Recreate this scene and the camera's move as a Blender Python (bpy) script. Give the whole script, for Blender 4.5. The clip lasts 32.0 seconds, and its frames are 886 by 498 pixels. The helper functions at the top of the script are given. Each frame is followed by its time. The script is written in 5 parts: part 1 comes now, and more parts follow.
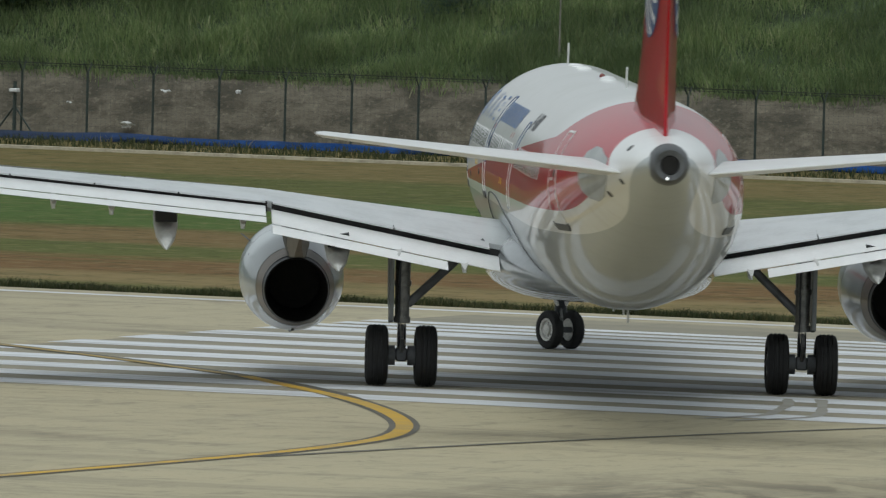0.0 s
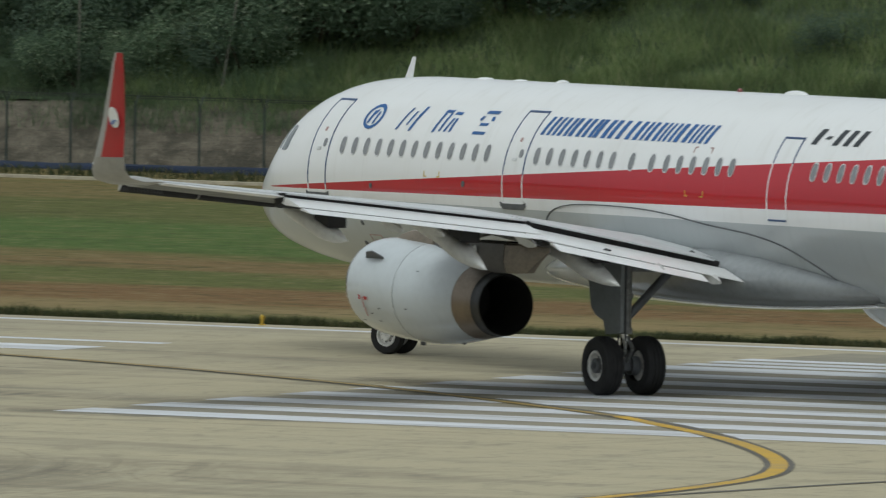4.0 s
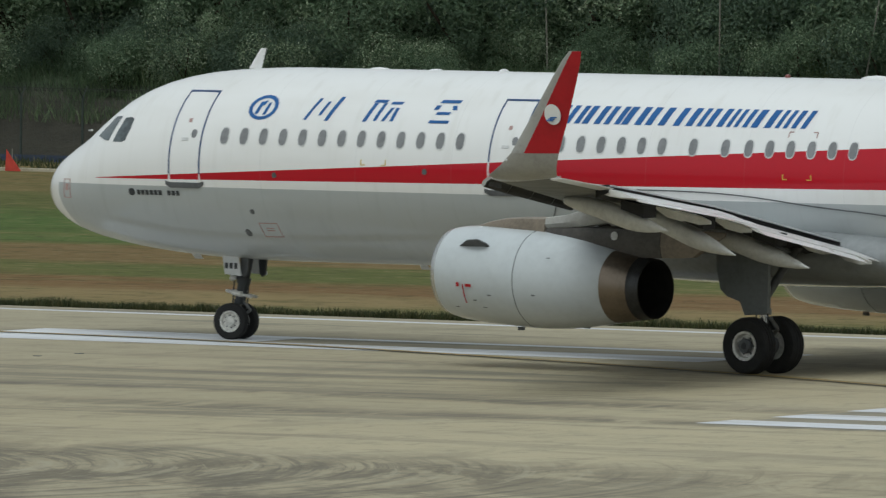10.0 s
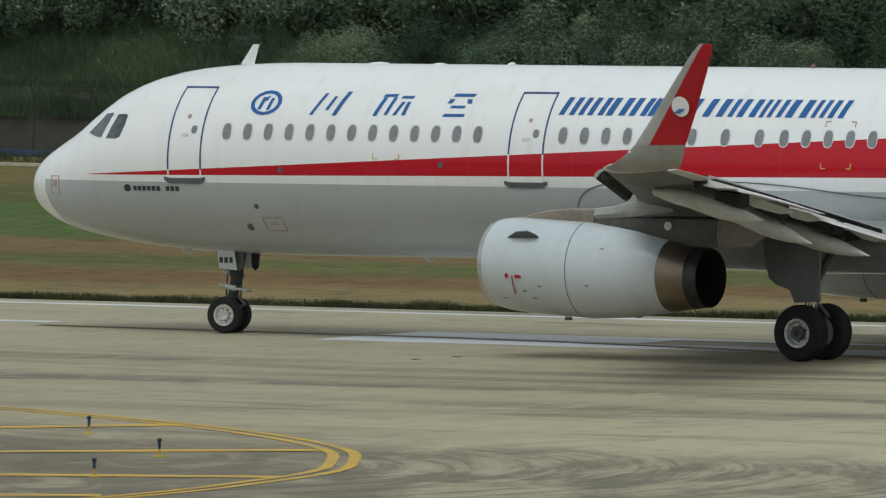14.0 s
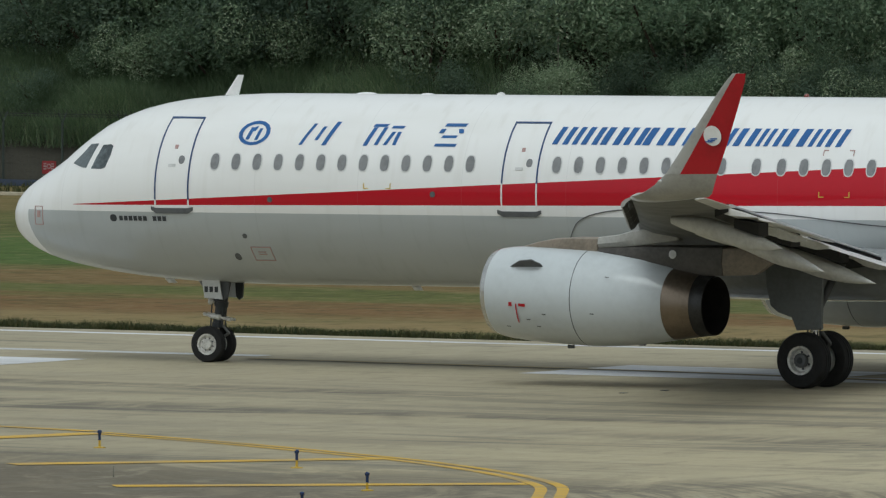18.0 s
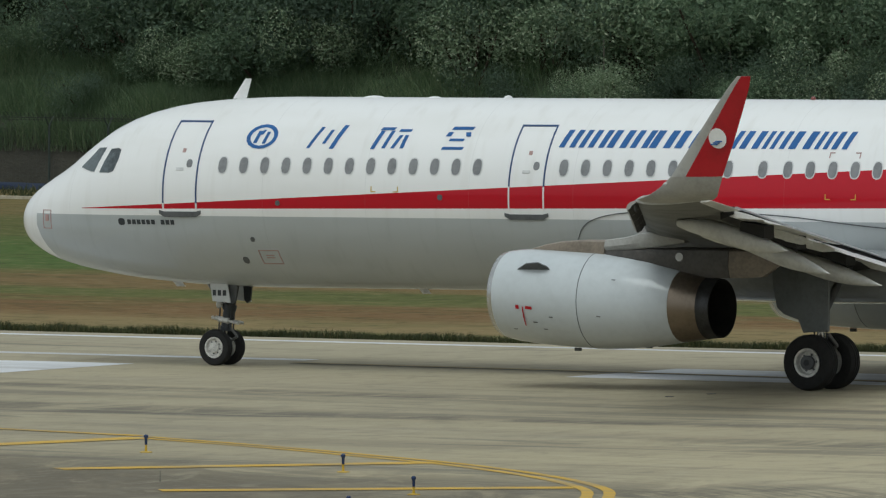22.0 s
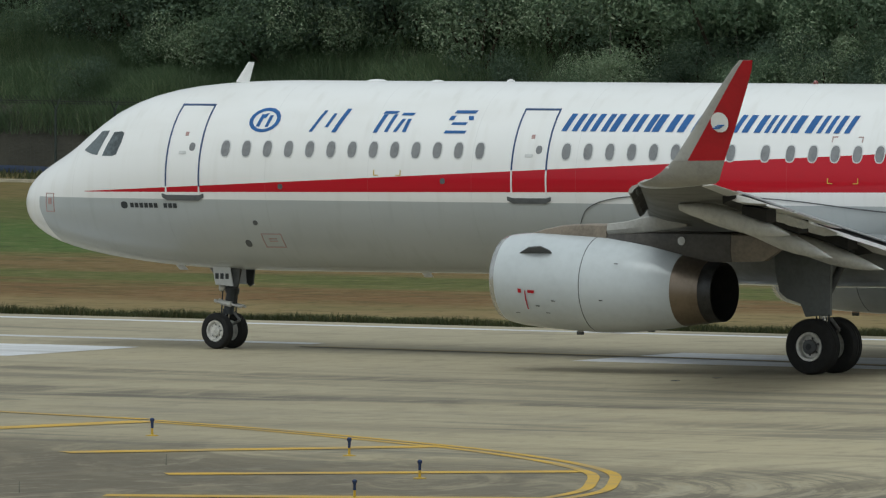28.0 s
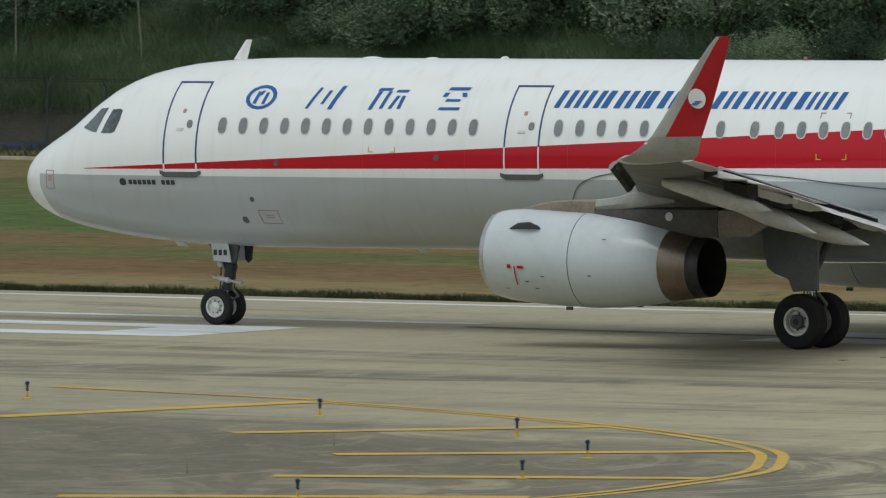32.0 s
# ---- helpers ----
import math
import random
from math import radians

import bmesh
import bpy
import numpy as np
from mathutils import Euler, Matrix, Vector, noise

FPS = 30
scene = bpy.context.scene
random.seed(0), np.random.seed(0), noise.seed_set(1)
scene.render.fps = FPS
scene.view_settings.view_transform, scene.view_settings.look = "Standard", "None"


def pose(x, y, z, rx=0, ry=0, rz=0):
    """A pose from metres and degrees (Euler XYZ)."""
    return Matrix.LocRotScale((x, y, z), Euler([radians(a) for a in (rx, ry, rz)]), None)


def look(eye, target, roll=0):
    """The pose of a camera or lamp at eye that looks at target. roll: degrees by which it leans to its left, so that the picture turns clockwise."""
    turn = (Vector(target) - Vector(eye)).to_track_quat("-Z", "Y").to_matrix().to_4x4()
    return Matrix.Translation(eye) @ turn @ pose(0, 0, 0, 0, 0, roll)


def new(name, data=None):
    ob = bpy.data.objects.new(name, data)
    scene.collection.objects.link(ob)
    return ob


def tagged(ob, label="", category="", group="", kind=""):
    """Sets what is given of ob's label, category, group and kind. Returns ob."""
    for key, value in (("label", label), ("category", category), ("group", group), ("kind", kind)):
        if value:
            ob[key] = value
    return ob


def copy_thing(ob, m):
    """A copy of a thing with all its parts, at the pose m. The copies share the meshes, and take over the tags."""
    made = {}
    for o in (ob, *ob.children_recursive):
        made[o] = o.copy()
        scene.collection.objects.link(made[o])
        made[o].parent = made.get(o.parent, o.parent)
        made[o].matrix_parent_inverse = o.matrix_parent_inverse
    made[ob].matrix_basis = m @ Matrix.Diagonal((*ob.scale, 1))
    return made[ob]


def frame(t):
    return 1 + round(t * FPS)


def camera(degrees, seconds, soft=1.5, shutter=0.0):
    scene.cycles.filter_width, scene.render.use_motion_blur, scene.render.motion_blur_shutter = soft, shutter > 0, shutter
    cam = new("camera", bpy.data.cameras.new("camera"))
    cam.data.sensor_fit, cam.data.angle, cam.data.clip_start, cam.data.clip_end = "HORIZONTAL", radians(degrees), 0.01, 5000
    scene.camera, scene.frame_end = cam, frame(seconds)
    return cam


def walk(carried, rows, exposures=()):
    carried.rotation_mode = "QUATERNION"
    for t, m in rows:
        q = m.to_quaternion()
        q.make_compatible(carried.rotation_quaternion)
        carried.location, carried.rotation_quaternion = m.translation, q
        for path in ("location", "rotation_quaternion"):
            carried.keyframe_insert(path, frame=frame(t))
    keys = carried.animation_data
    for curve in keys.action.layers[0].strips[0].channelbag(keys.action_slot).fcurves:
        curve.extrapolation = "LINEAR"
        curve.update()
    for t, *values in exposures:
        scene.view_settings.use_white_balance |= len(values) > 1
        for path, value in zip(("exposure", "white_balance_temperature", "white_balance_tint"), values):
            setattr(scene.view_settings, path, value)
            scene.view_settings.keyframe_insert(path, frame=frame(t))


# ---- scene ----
# ---------- camera: it stands on a height and pans after the airliner ----------
EYE = (0.0, 0.0, 15.929)
cam = camera(2.891, 32.0, soft=1.25, shutter=0.5)
PAN = [  # seconds, bearing to the right of +y, tilt, lean
    (0.0, 5.5844, -2.2969, 1.422),
    (0.5, 5.5293, -2.2906, 1.326),
    (1.0, 5.4747, -2.2713, 1.369),
    (1.5, 5.4215, -2.2582, 1.253),
    (2.0, 5.3637, -2.2545, 0.959),
    (2.5, 5.1894, -2.2311, 1.086),
    (3.0, 4.8995, -2.2101, 1.058),
    (3.5, 4.6766, -2.1960, 0.977),
    (4.0, 4.3619, -2.1908, 0.948),
    (4.5, 4.1105, -2.2158, 0.775),
    (6.5, 3.4462, -2.2394, 0.697),
    (7.0, 3.3329, -2.2429, 0.915),
    (7.5, 3.2061, -2.2401, 0.524),
    (8.0, 3.0583, -2.2226, 0.453),
    (8.5, 2.8635, -2.2211, 0.468),
    (9.0, 2.6237, -2.2380, 0.496),
    (9.5, 2.4242, -2.2184, 0.459),
    (10.0, 2.2677, -2.1801, 0.628),
    (10.5, 2.1227, -2.1666, 0.500),
    (11.0, 1.9435, -2.1922, 0.493),
    (11.5, 1.7835, -2.2058, 0.503),
    (12.0, 1.6581, -2.2096, 0.525),
    (12.5, 1.5465, -2.2187, 0.452),
    (13.0, 1.3874, -2.2239, 0.250),
    (13.5, 1.2046, -2.2116, 0.220),
    (14.0, 1.0357, -2.1826, 0.192),
    (14.5, 0.9115, -2.1583, 0.210),
    (16.5, 0.5604, -2.1112, 0.142),
    (17.0, 0.4686, -2.0742, 0.189),
    (17.5, 0.4143, -2.0709, 0.167),
    (18.0, 0.3576, -2.0742, 0.130),
    (18.5, 0.3125, -2.0827, 0.128),
    (19.0, 0.2655, -2.0883, 0.185),
    (19.5, 0.2372, -2.0979, 0.065),
    (20.0, 0.2175, -2.0944, 0.119),
    (20.5, 0.2080, -2.0986, 0.093),
    (21.0, 0.2010, -2.0877, 0.016),
    (21.5, 0.1949, -2.0667, 0.041),
    (22.0, 0.2072, -2.0615, 0.019),
    (22.5, 0.2037, -2.0765, -0.008),
    (23.0, 0.1927, -2.0920, 0.081),
    (23.5, 0.1839, -2.1095, 0.069),
    (24.0, 0.1830, -2.1053, 0.121),
    (24.5, 0.1872, -2.1092, 0.099),
    (25.0, 0.1980, -2.1171, 0.069),
    (25.5, 0.2037, -2.1144, 0.058),
    (27.5, 0.1871, -2.1036, 0.113),
    (28.0, 0.1866, -2.1145, 0.082),
    (28.5, 0.1697, -2.1190, 0.057),
    (29.0, 0.1498, -2.1249, 0.089),
    (29.5, 0.1336, -2.1351, 0.023),
    (30.0, 0.0920, -2.1237, 0.014),
    (30.5, 0.0202, -2.1293, 0.001),
    (31.0, -0.1105, -2.1654, -0.009),
    (31.5, -0.2229, -2.1792, 0.077),
    (32.0, -0.3604, -2.1797, -0.031),
]


def aim(bearing, tilt):
    a, b = radians(bearing), radians(tilt)
    return (400 * math.sin(a), 400 * math.cos(a), EYE[2] + 400 * math.tan(b))


walk(cam, [(t, look(EYE, aim(a, b), c)) for t, a, b, c in PAN], exposures=[(0, -0.37, 5960, 2), (32, -0.37, 5960, 2)])

# ---------- light: a bright overcast sky with a faint high sun ----------
world = bpy.data.worlds.new("overcast_sky")
scene.world = world
world.use_nodes = True
wn, wl = world.node_tree.nodes, world.node_tree.links
sky = wn.new("ShaderNodeTexSky")
sky.sky_type, sky.sun_disc = "NISHITA", False
sky.sun_elevation, sky.sun_rotation = radians(62), radians(205)
sky.dust_density, sky.air_density = 6.0, 1.0
pale = wn.new("ShaderNodeHueSaturation")
pale.inputs["Saturation"].default_value = 0.25
pale.inputs["Value"].default_value = 0.86
wl.new(sky.outputs[0], pale.inputs["Color"])
cloud = wn.new("ShaderNodeMix")
cloud.data_type = "RGBA"
cloud.inputs[0].default_value, cloud.inputs[7].default_value = 0.55, (5.3, 5.25, 5.15, 1)
wl.new(pale.outputs[0], cloud.inputs[6])
wl.new(cloud.outputs[2], wn["Background"].inputs["Color"])
wn["Background"].inputs["Strength"].default_value = 0.15
sun = new("sun", bpy.data.lights.new("sun", "SUN"))
sun.data.energy, sun.data.angle, sun.data.color = 1.0, radians(36), (1.0, 0.97, 0.92)
SUN_FROM = Vector((math.sin(radians(205)) * math.cos(radians(62)), math.cos(radians(205)) * math.cos(radians(62)), math.sin(radians(62))))
sun.matrix_world = look(SUN_FROM * 300, (0, 0, 0))

# ---------- material helpers ----------


def material(name, rough=0.6, metal=0.0, coat=0.0):
    m = bpy.data.materials.new(name)
    m.use_nodes = True
    b = m.node_tree.nodes["Principled BSDF"]
    b.inputs["Roughness"].default_value, b.inputs["Metallic"].default_value = rough, metal
    b.inputs["Coat Weight"].default_value = coat
    b.inputs["Coat Roughness"].default_value = 0.05
    if coat > 0.4:
        b.inputs["Specular IOR Level"].default_value = 0.2
    if rough > 0.86:
        b.inputs["Specular IOR Level"].default_value = 0.15
    return m, m.node_tree.nodes, m.node_tree.links, b


class Calc:
    """Small arithmetic with math nodes."""

    def __init__(self, nodes, links):
        self.nodes, self.links = nodes, links

    def __call__(self, op, a, b=None, c=None):
        n = self.nodes.new("ShaderNodeMath")
        n.operation = op
        for i, v in enumerate((a, b, c)):
            if v is None:
                continue
            if isinstance(v, (int, float)):
                n.inputs[i].default_value = v
            else:
                self.links.new(v, n.inputs[i])
        return n.outputs[0]

    def mix(self, fac, a, b):
        n = self.nodes.new("ShaderNodeMix")
        n.data_type = "RGBA"
        for sock, v in ((n.inputs[0], fac), (n.inputs[6], a), (n.inputs[7], b)):
            if isinstance(v, tuple):
                sock.default_value = (*v, 1)
            elif isinstance(v, (int, float)):
                sock.default_value = v
            else:
                self.links.new(v, sock)
        return n.outputs[2]

    def tint(self, a, b):
        n = self.nodes.new("ShaderNodeMix")
        n.data_type, n.blend_type = "RGBA", "MULTIPLY"
        n.inputs[0].default_value, n.inputs[7].default_value = 1.0, (*b, 1)
        self.links.new(a, n.inputs[6])
        return n.outputs[2]

    def coords(self, sx=1, sy=1, sz=1, turn=0):
        tc, mp = self.nodes.new("ShaderNodeTexCoord"), self.nodes.new("ShaderNodeMapping")
        mp.inputs["Scale"].default_value = (sx, sy, sz)
        mp.inputs["Rotation"].default_value = (0, 0, radians(turn))
        self.links.new(tc.outputs["Object"], mp.inputs[0])
        return mp.outputs[0]

    def noise(self, scale, detail=4, rough=0.55, at=None, warp=0.0):
        n = self.nodes.new("ShaderNodeTexNoise")
        n.inputs["Scale"].default_value, n.inputs["Detail"].default_value = scale, detail
        n.inputs["Roughness"].default_value, n.inputs["Distortion"].default_value = rough, warp
        self.links.new(at if at is not None else self.coords(), n.inputs["Vector"])
        return n.outputs["Fac"]

    def ramp(self, fac, lo, hi, smooth=True):
        n = self.nodes.new("ShaderNodeMapRange")
        n.interpolation_type = "SMOOTHSTEP" if smooth else "LINEAR"
        n.inputs["From Min"].default_value, n.inputs["From Max"].default_value = lo, hi
        self.links.new(fac, n.inputs["Value"])
        return n.outputs[0]

    def bump(self, height, strength, dist, bsdf):
        n = self.nodes.new("ShaderNodeBump")
        n.inputs["Strength"].default_value, n.inputs["Distance"].default_value = strength, dist
        self.links.new(height, n.inputs["Height"])
        self.links.new(n.outputs[0], bsdf.inputs["Normal"])


def plain(name, col, rough=0.5, metal=0.0, coat=0.0, vary=0.12, scale=6.0, bump=0.0, dirt=None):
    """A surface with grain at two scales round one base colour."""
    m, n, l, b = material(name, rough, metal, coat)
    c = Calc(n, l)
    big, fine = c.noise(scale, 5), c.noise(scale * 9, 3)
    f = c("ADD", c("MULTIPLY", big, 0.65), c("MULTIPLY", fine, 0.35))
    dark = dirt or tuple(v * (1 - 2.2 * vary) for v in col)
    l.new(c.mix(c.ramp(f, 0.62, 0.3), tuple(v for v in col), dark), b.inputs["Base Color"])
    l.new(c("ADD", rough - 0.06, c("MULTIPLY", fine, 0.12)), b.inputs["Roughness"])
    if bump:
        c.bump(fine, bump, 0.01, b)
    return m


SH = 0.0095  # the airliner leans its nose down by this slope
SAG = 0.04  # and sits this low on its legs

# ---------- materials ----------


def make_livery():
    """White upper hull, a red band that widens into the red tail, grey belly."""
    m, n, l, b = material("hull_paint", 0.3, 0.0, 0.6)
    c = Calc(n, l)
    sep = n.new("ShaderNodeSeparateXYZ")
    l.new(c.coords(), sep.inputs[0])
    x, z = sep.outputs[0], sep.outputs[2]
    aft = c("SUBTRACT", 21.97, x)
    lev = c("ADD", c("ADD", z, SAG), c("MULTIPLY", x, SH))
    tail = c("MAXIMUM", c("SUBTRACT", aft, 34.6), 0.0)
    upper = c("ADD", c("ADD", 3.457, c("MULTIPLY", aft, 0.0482)), c("MULTIPLY", c("MULTIPLY", tail, tail), 0.12))
    end = c("MAXIMUM", c("SUBTRACT", aft, 37.0), 0.0)
    lower = c("ADD", c("ADD", 3.548, c("MULTIPLY", aft, 0.0083)), c("MULTIPLY", c("MULTIPLY", end, end), 0.035))
    red = c("MULTIPLY", c("GREATER_THAN", lev, lower), c("LESS_THAN", lev, upper))
    red = c("MULTIPLY", red, c("MULTIPLY", c("GREATER_THAN", aft, 2.6), c("LESS_THAN", aft, 42.0)))
    belly = c("ADD", 3.44, c("MULTIPLY", c("MULTIPLY", end, end), 0.03))
    nose = c("ADD", 1.12, c("MULTIPLY", c("MAXIMUM", c("SUBTRACT", 3.2, lev), 0.0), 0.35))
    grey = c("MULTIPLY", c("LESS_THAN", lev, belly), c("GREATER_THAN", aft, nose))
    grime = c.ramp(c.noise(0.5, 3, 0.5, c.coords(0.5, 1, 2)), 0.45, 0.75)
    streak = c.ramp(c.noise(1.6, 2, 0.5, c.coords(2.5, 1, 0.2)), 0.50, 0.8)
    fine = c.noise(14, 3)
    white = c.mix(c("MULTIPLY", c("ADD", grime, streak), 0.16), (0.81, 0.81, 0.80), (0.50, 0.47, 0.40))
    redc = c.mix(c("MULTIPLY", fine, 0.35), (0.44, 0.003, 0.015), (0.37, 0.003, 0.013))
    greyc = c.mix(c("MULTIPLY", c("ADD", grime, streak), 0.22), (0.435, 0.46, 0.465), (0.30, 0.31, 0.30))
    col = c.mix(red, c.mix(grey, white, greyc), redc)
    # panel joints round the hull and along it
    ring = c("LESS_THAN", c("PINGPONG", c("ADD", aft, 0.3), 1.27), 0.006)
    col = c.mix(c("MULTIPLY", ring, 0.13), col, (0.2, 0.2, 0.2))
    l.new(col, b.inputs["Base Color"])
    b.inputs["Roughness"].default_value = 0.3
    b.inputs["Coat Roughness"].default_value = 0.03
    b.inputs["Specular IOR Level"].default_value = 0.15
    return m


LIVERY = make_livery()
WHITE = plain("white_gloss_paint", (0.80, 0.80, 0.79), 0.34, 0, 0.25, 0.05, 1.6)
WINGGREY = plain("wing_grey_paint", (0.60, 0.615, 0.62), 0.42, 0, 0.1, 0.09, 1.2)
UNDERGREY = plain("pale_grey_paint", (0.37, 0.365, 0.34), 0.5, 0, 0, 0.12, 1.5)
# grey underside skin, darkened further to carry the shade beneath the wing
UNDERSIDE = plain("shaded_wing_underside", (0.165, 0.168, 0.158), 0.55, 0, 0, 0.3, 1.3, 0.0, (0.07, 0.07, 0.065))
PYLON = plain("stained_pylon_paint", (0.085, 0.078, 0.070), 0.5, 0, 0, 0.25, 1.5)
NAVY = plain("navy_outline_film", (0.02, 0.06, 0.17), 0.45, 0, 0, 0.1, 3.0)
TIPMETAL = plain("sooty_nozzle_tip", (0.055, 0.055, 0.055), 0.4, 0.6, 0, 0.25, 3.0)
ROSE = plain("red_outline_film", (0.42, 0.27, 0.25), 0.5, 0, 0, 0.1, 3.0)
RED = plain("red_gloss_paint", (0.40, 0.004, 0.014), 0.32, 0, 0.6, 0.08, 2.0)
BLUE = plain("blue_marking_film", (0.010, 0.10, 0.32), 0.4, 0, 0, 0.1, 3.0)
INK = plain("black_marking_film", (0.03, 0.035, 0.04), 0.5, 0, 0, 0.1, 3.0)
# near-black colour that stands for shade inside slots, hollows and the gear bay
GAPSHADE = plain("recess_shade_black", (0.018, 0.018, 0.018), 0.8, 0, 0, 0.2, 4.0)
SEAM = plain("dark_grey_seal", (0.11, 0.115, 0.12), 0.6, 0, 0, 0.2, 4.0)
GLASS = plain("dark_window_pane", (0.23, 0.235, 0.24), 0.12, 0, 0.4, 0.15, 5.0)
COCKPIT = plain("windscreen_pane", (0.12, 0.145, 0.155), 0.08, 0, 0.5, 0.3, 1.6)
RIMGREY = plain("grey_window_surround", (0.64, 0.645, 0.64), 0.4, 0, 0.1, 0.08, 5.0)
TYRE = plain("tyre_rubber", (0.014, 0.014, 0.014), 0.8, 0, 0, 0.25, 9.0, 0.3)
HUB = plain("painted_wheel_hub", (0.74, 0.73, 0.69), 0.45, 0.2, 0, 0.2, 14.0)
STEEL = plain("strut_steel", (0.22, 0.22, 0.21), 0.4, 0.6, 0, 0.25, 9.0)
CHROME = plain("polished_oleo", (0.6, 0.6, 0.6), 0.15, 1.0, 0, 0.08, 9.0)
NOZZLE = plain("heat_stained_nozzle", (0.235, 0.19, 0.145), 0.35, 0.85, 0, 0.15, 1.4)
LIP = plain("bare_inlet_lip", (0.62, 0.62, 0.61), 0.25, 0.9, 0, 0.08, 4.0)
SOOT = plain("sooty_duct", (0.012, 0.011, 0.010), 0.75, 0.2, 0, 0.3, 5.0)
NACELLE = plain("nacelle_paint", (0.53, 0.565, 0.58), 0.33, 0, 0.8, 0.05, 0.7)
GEARDOOR = plain("gear_door_paint", (0.165, 0.178, 0.18), 0.45, 0, 0, 0.14, 1.5)
CANOE = plain("fairing_paint", (0.60, 0.60, 0.575), 0.42, 0, 0.1, 0.14, 1.2)
BEIGE = plain("heat_yellowed_fairing", (0.27, 0.225, 0.175), 0.45, 0, 0, 0.2, 1.6)
YELLOWMARK = plain("yellow_marking_film", (0.6, 0.42, 0.06), 0.5, 0, 0, 0.1, 8)
LAMPCLEAR = plain("lamp_cover", (0.6, 0.6, 0.58), 0.1, 0, 0.5, 0.1, 8)


def glow(name, col, power):
    m, n, l, b = material(name, 0.3)
    b.inputs["Base Color"].default_value = (*col, 1)
    b.inputs["Emission Color"].default_value = (*col, 1)
    b.inputs["Emission Strength"].default_value = power
    return m


TAILLIGHT = glow("lit_tail_lamp", (1.0, 0.98, 0.95), 1.2)
BEACON = plain("red_beacon_glass", (0.20, 0.05, 0.04), 0.15, 0, 0.4, 0.1, 8)


def make_pavement():
    """Worn pale concrete, streaked along the runway by rubber and water."""
    m, n, l, b = material("worn_concrete", 0.85)
    c = Calc(n, l)
    broad = c.noise(1.0, 5, 0.6, c.coords(0.02, 0.09, 1, 0), 0.6)
    patch = c.noise(1.0, 6, 0.62, c.coords(0.10, 0.14, 1, -28), 1.2)
    streak = c.noise(1.0, 6, 0.66, c.coords(0.05, 0.34, 1, 7), 0.7)
    spot = n.new("ShaderNodeSeparateXYZ")
    l.new(c.coords(), spot.inputs[0])
    bent = n.new("ShaderNodeCombineXYZ")
    l.new(c("MULTIPLY", c("ADD", c("MULTIPLY", spot.outputs[0], 0.85), c("MULTIPLY", spot.outputs[1], 0.53)), 0.30), bent.inputs[0])
    l.new(c("MULTIPLY", c("SUBTRACT", c("MULTIPLY", spot.outputs[0], 0.53), c("MULTIPLY", spot.outputs[1], 0.85)), 0.105), bent.inputs[1])
    swirl = c.noise(1.0, 6, 0.66, bent.outputs[0], 1.6)
    scuff = c.noise(1.0, 6, 0.72, c.coords(0.55, 0.16, 1, 60), 1.0)
    fleck = c.noise(1.3, 5, 0.72, c.coords(1, 0.6, 1, 20), 0.5)
    grain = c.noise(9.0, 4, 0.7)
    col = c.mix(c.ramp(broad, 0.35, 0.7), (0.405, 0.350, 0.232), (0.325, 0.284, 0.192))
    col = c.mix(c("MULTIPLY", c.ramp(patch, 0.5, 0.75), 0.5), col, (0.27, 0.245, 0.195))
    sep = n.new("ShaderNodeSeparateXYZ")
    l.new(c.coords(), sep.inputs[0])
    s, far = sep.outputs[0], c("MULTIPLY", sep.outputs[1], -1.0)
    col = c.mix(c("MULTIPLY", c.ramp(s, -10.0, -26.0), 0.72), col, (0.465, 0.41, 0.285))
    col = c.mix(c("MULTIPLY", c.ramp(s, -14.0, 6.0), 0.24), col, (0.19, 0.18, 0.15))
    col = c.mix(c("MULTIPLY", c.ramp(far, -14.0, -4.0), 0.45), col, (0.40, 0.355, 0.255))
    # rubber and dirt gather on the turning paths of the taxiway side and beside the wheel tracks
    ragged = c("ADD", far, c("MULTIPLY", c("SUBTRACT", swirl, 0.5), 16.0))
    ragged = c("SUBTRACT", ragged, c("MULTIPLY", c.ramp(s, -14.0, 4.0), 4.0))
    turnp = c("MULTIPLY", c.ramp(ragged, -37.0, -43.0), c.ramp(c("ADD", s, c("MULTIPLY", c("SUBTRACT", streak, 0.5), 14.0)), -42.0, -27.0))
    turnp = c("MAXIMUM", turnp, c("MULTIPLY", c.ramp(ragged, -40.0, -46.0), c.ramp(s, -50.0, -56.0)))
    track = c("MULTIPLY", c.ramp(far, -26.0, -19.0), c.ramp(far, -4.0, -12.0))
    track = c("MULTIPLY", track, c.ramp(s, -24.0, -6.0))
    dirt = c("MULTIPLY", c.ramp(streak, 0.48, 0.63), c("ADD", 0.28, c("MULTIPLY", track, 0.42)))
    col = c.mix(dirt, col, (0.125, 0.113, 0.092))
    thin = c.noise(1.0, 7, 0.68, c.coords(0.055, 0.36, 1, 3), 1.1)
    lit = c("ADD", 0.14, c("MULTIPLY", c.ramp(s, -30.0, -10.0), 0.46))
    col = c.mix(c("MULTIPLY", c.ramp(thin, 0.555, 0.64), lit), col, (0.095, 0.090, 0.076))
    col = c.mix(c("MULTIPLY", c.ramp(thin, 0.47, 0.36), 0.35), col, (0.43, 0.375, 0.26))
    for mid, s0, s1, reach in ((18.7, 26.0, -20.0, 1.7), (10.4, 24.0, 4.0, 1.3), (24.5, -6.0, -26.0, 1.8)):
        off = c("ABSOLUTE", c("ADD", c("ADD", far, mid), c("MULTIPLY", c("SUBTRACT", streak, 0.5), 7.0)))
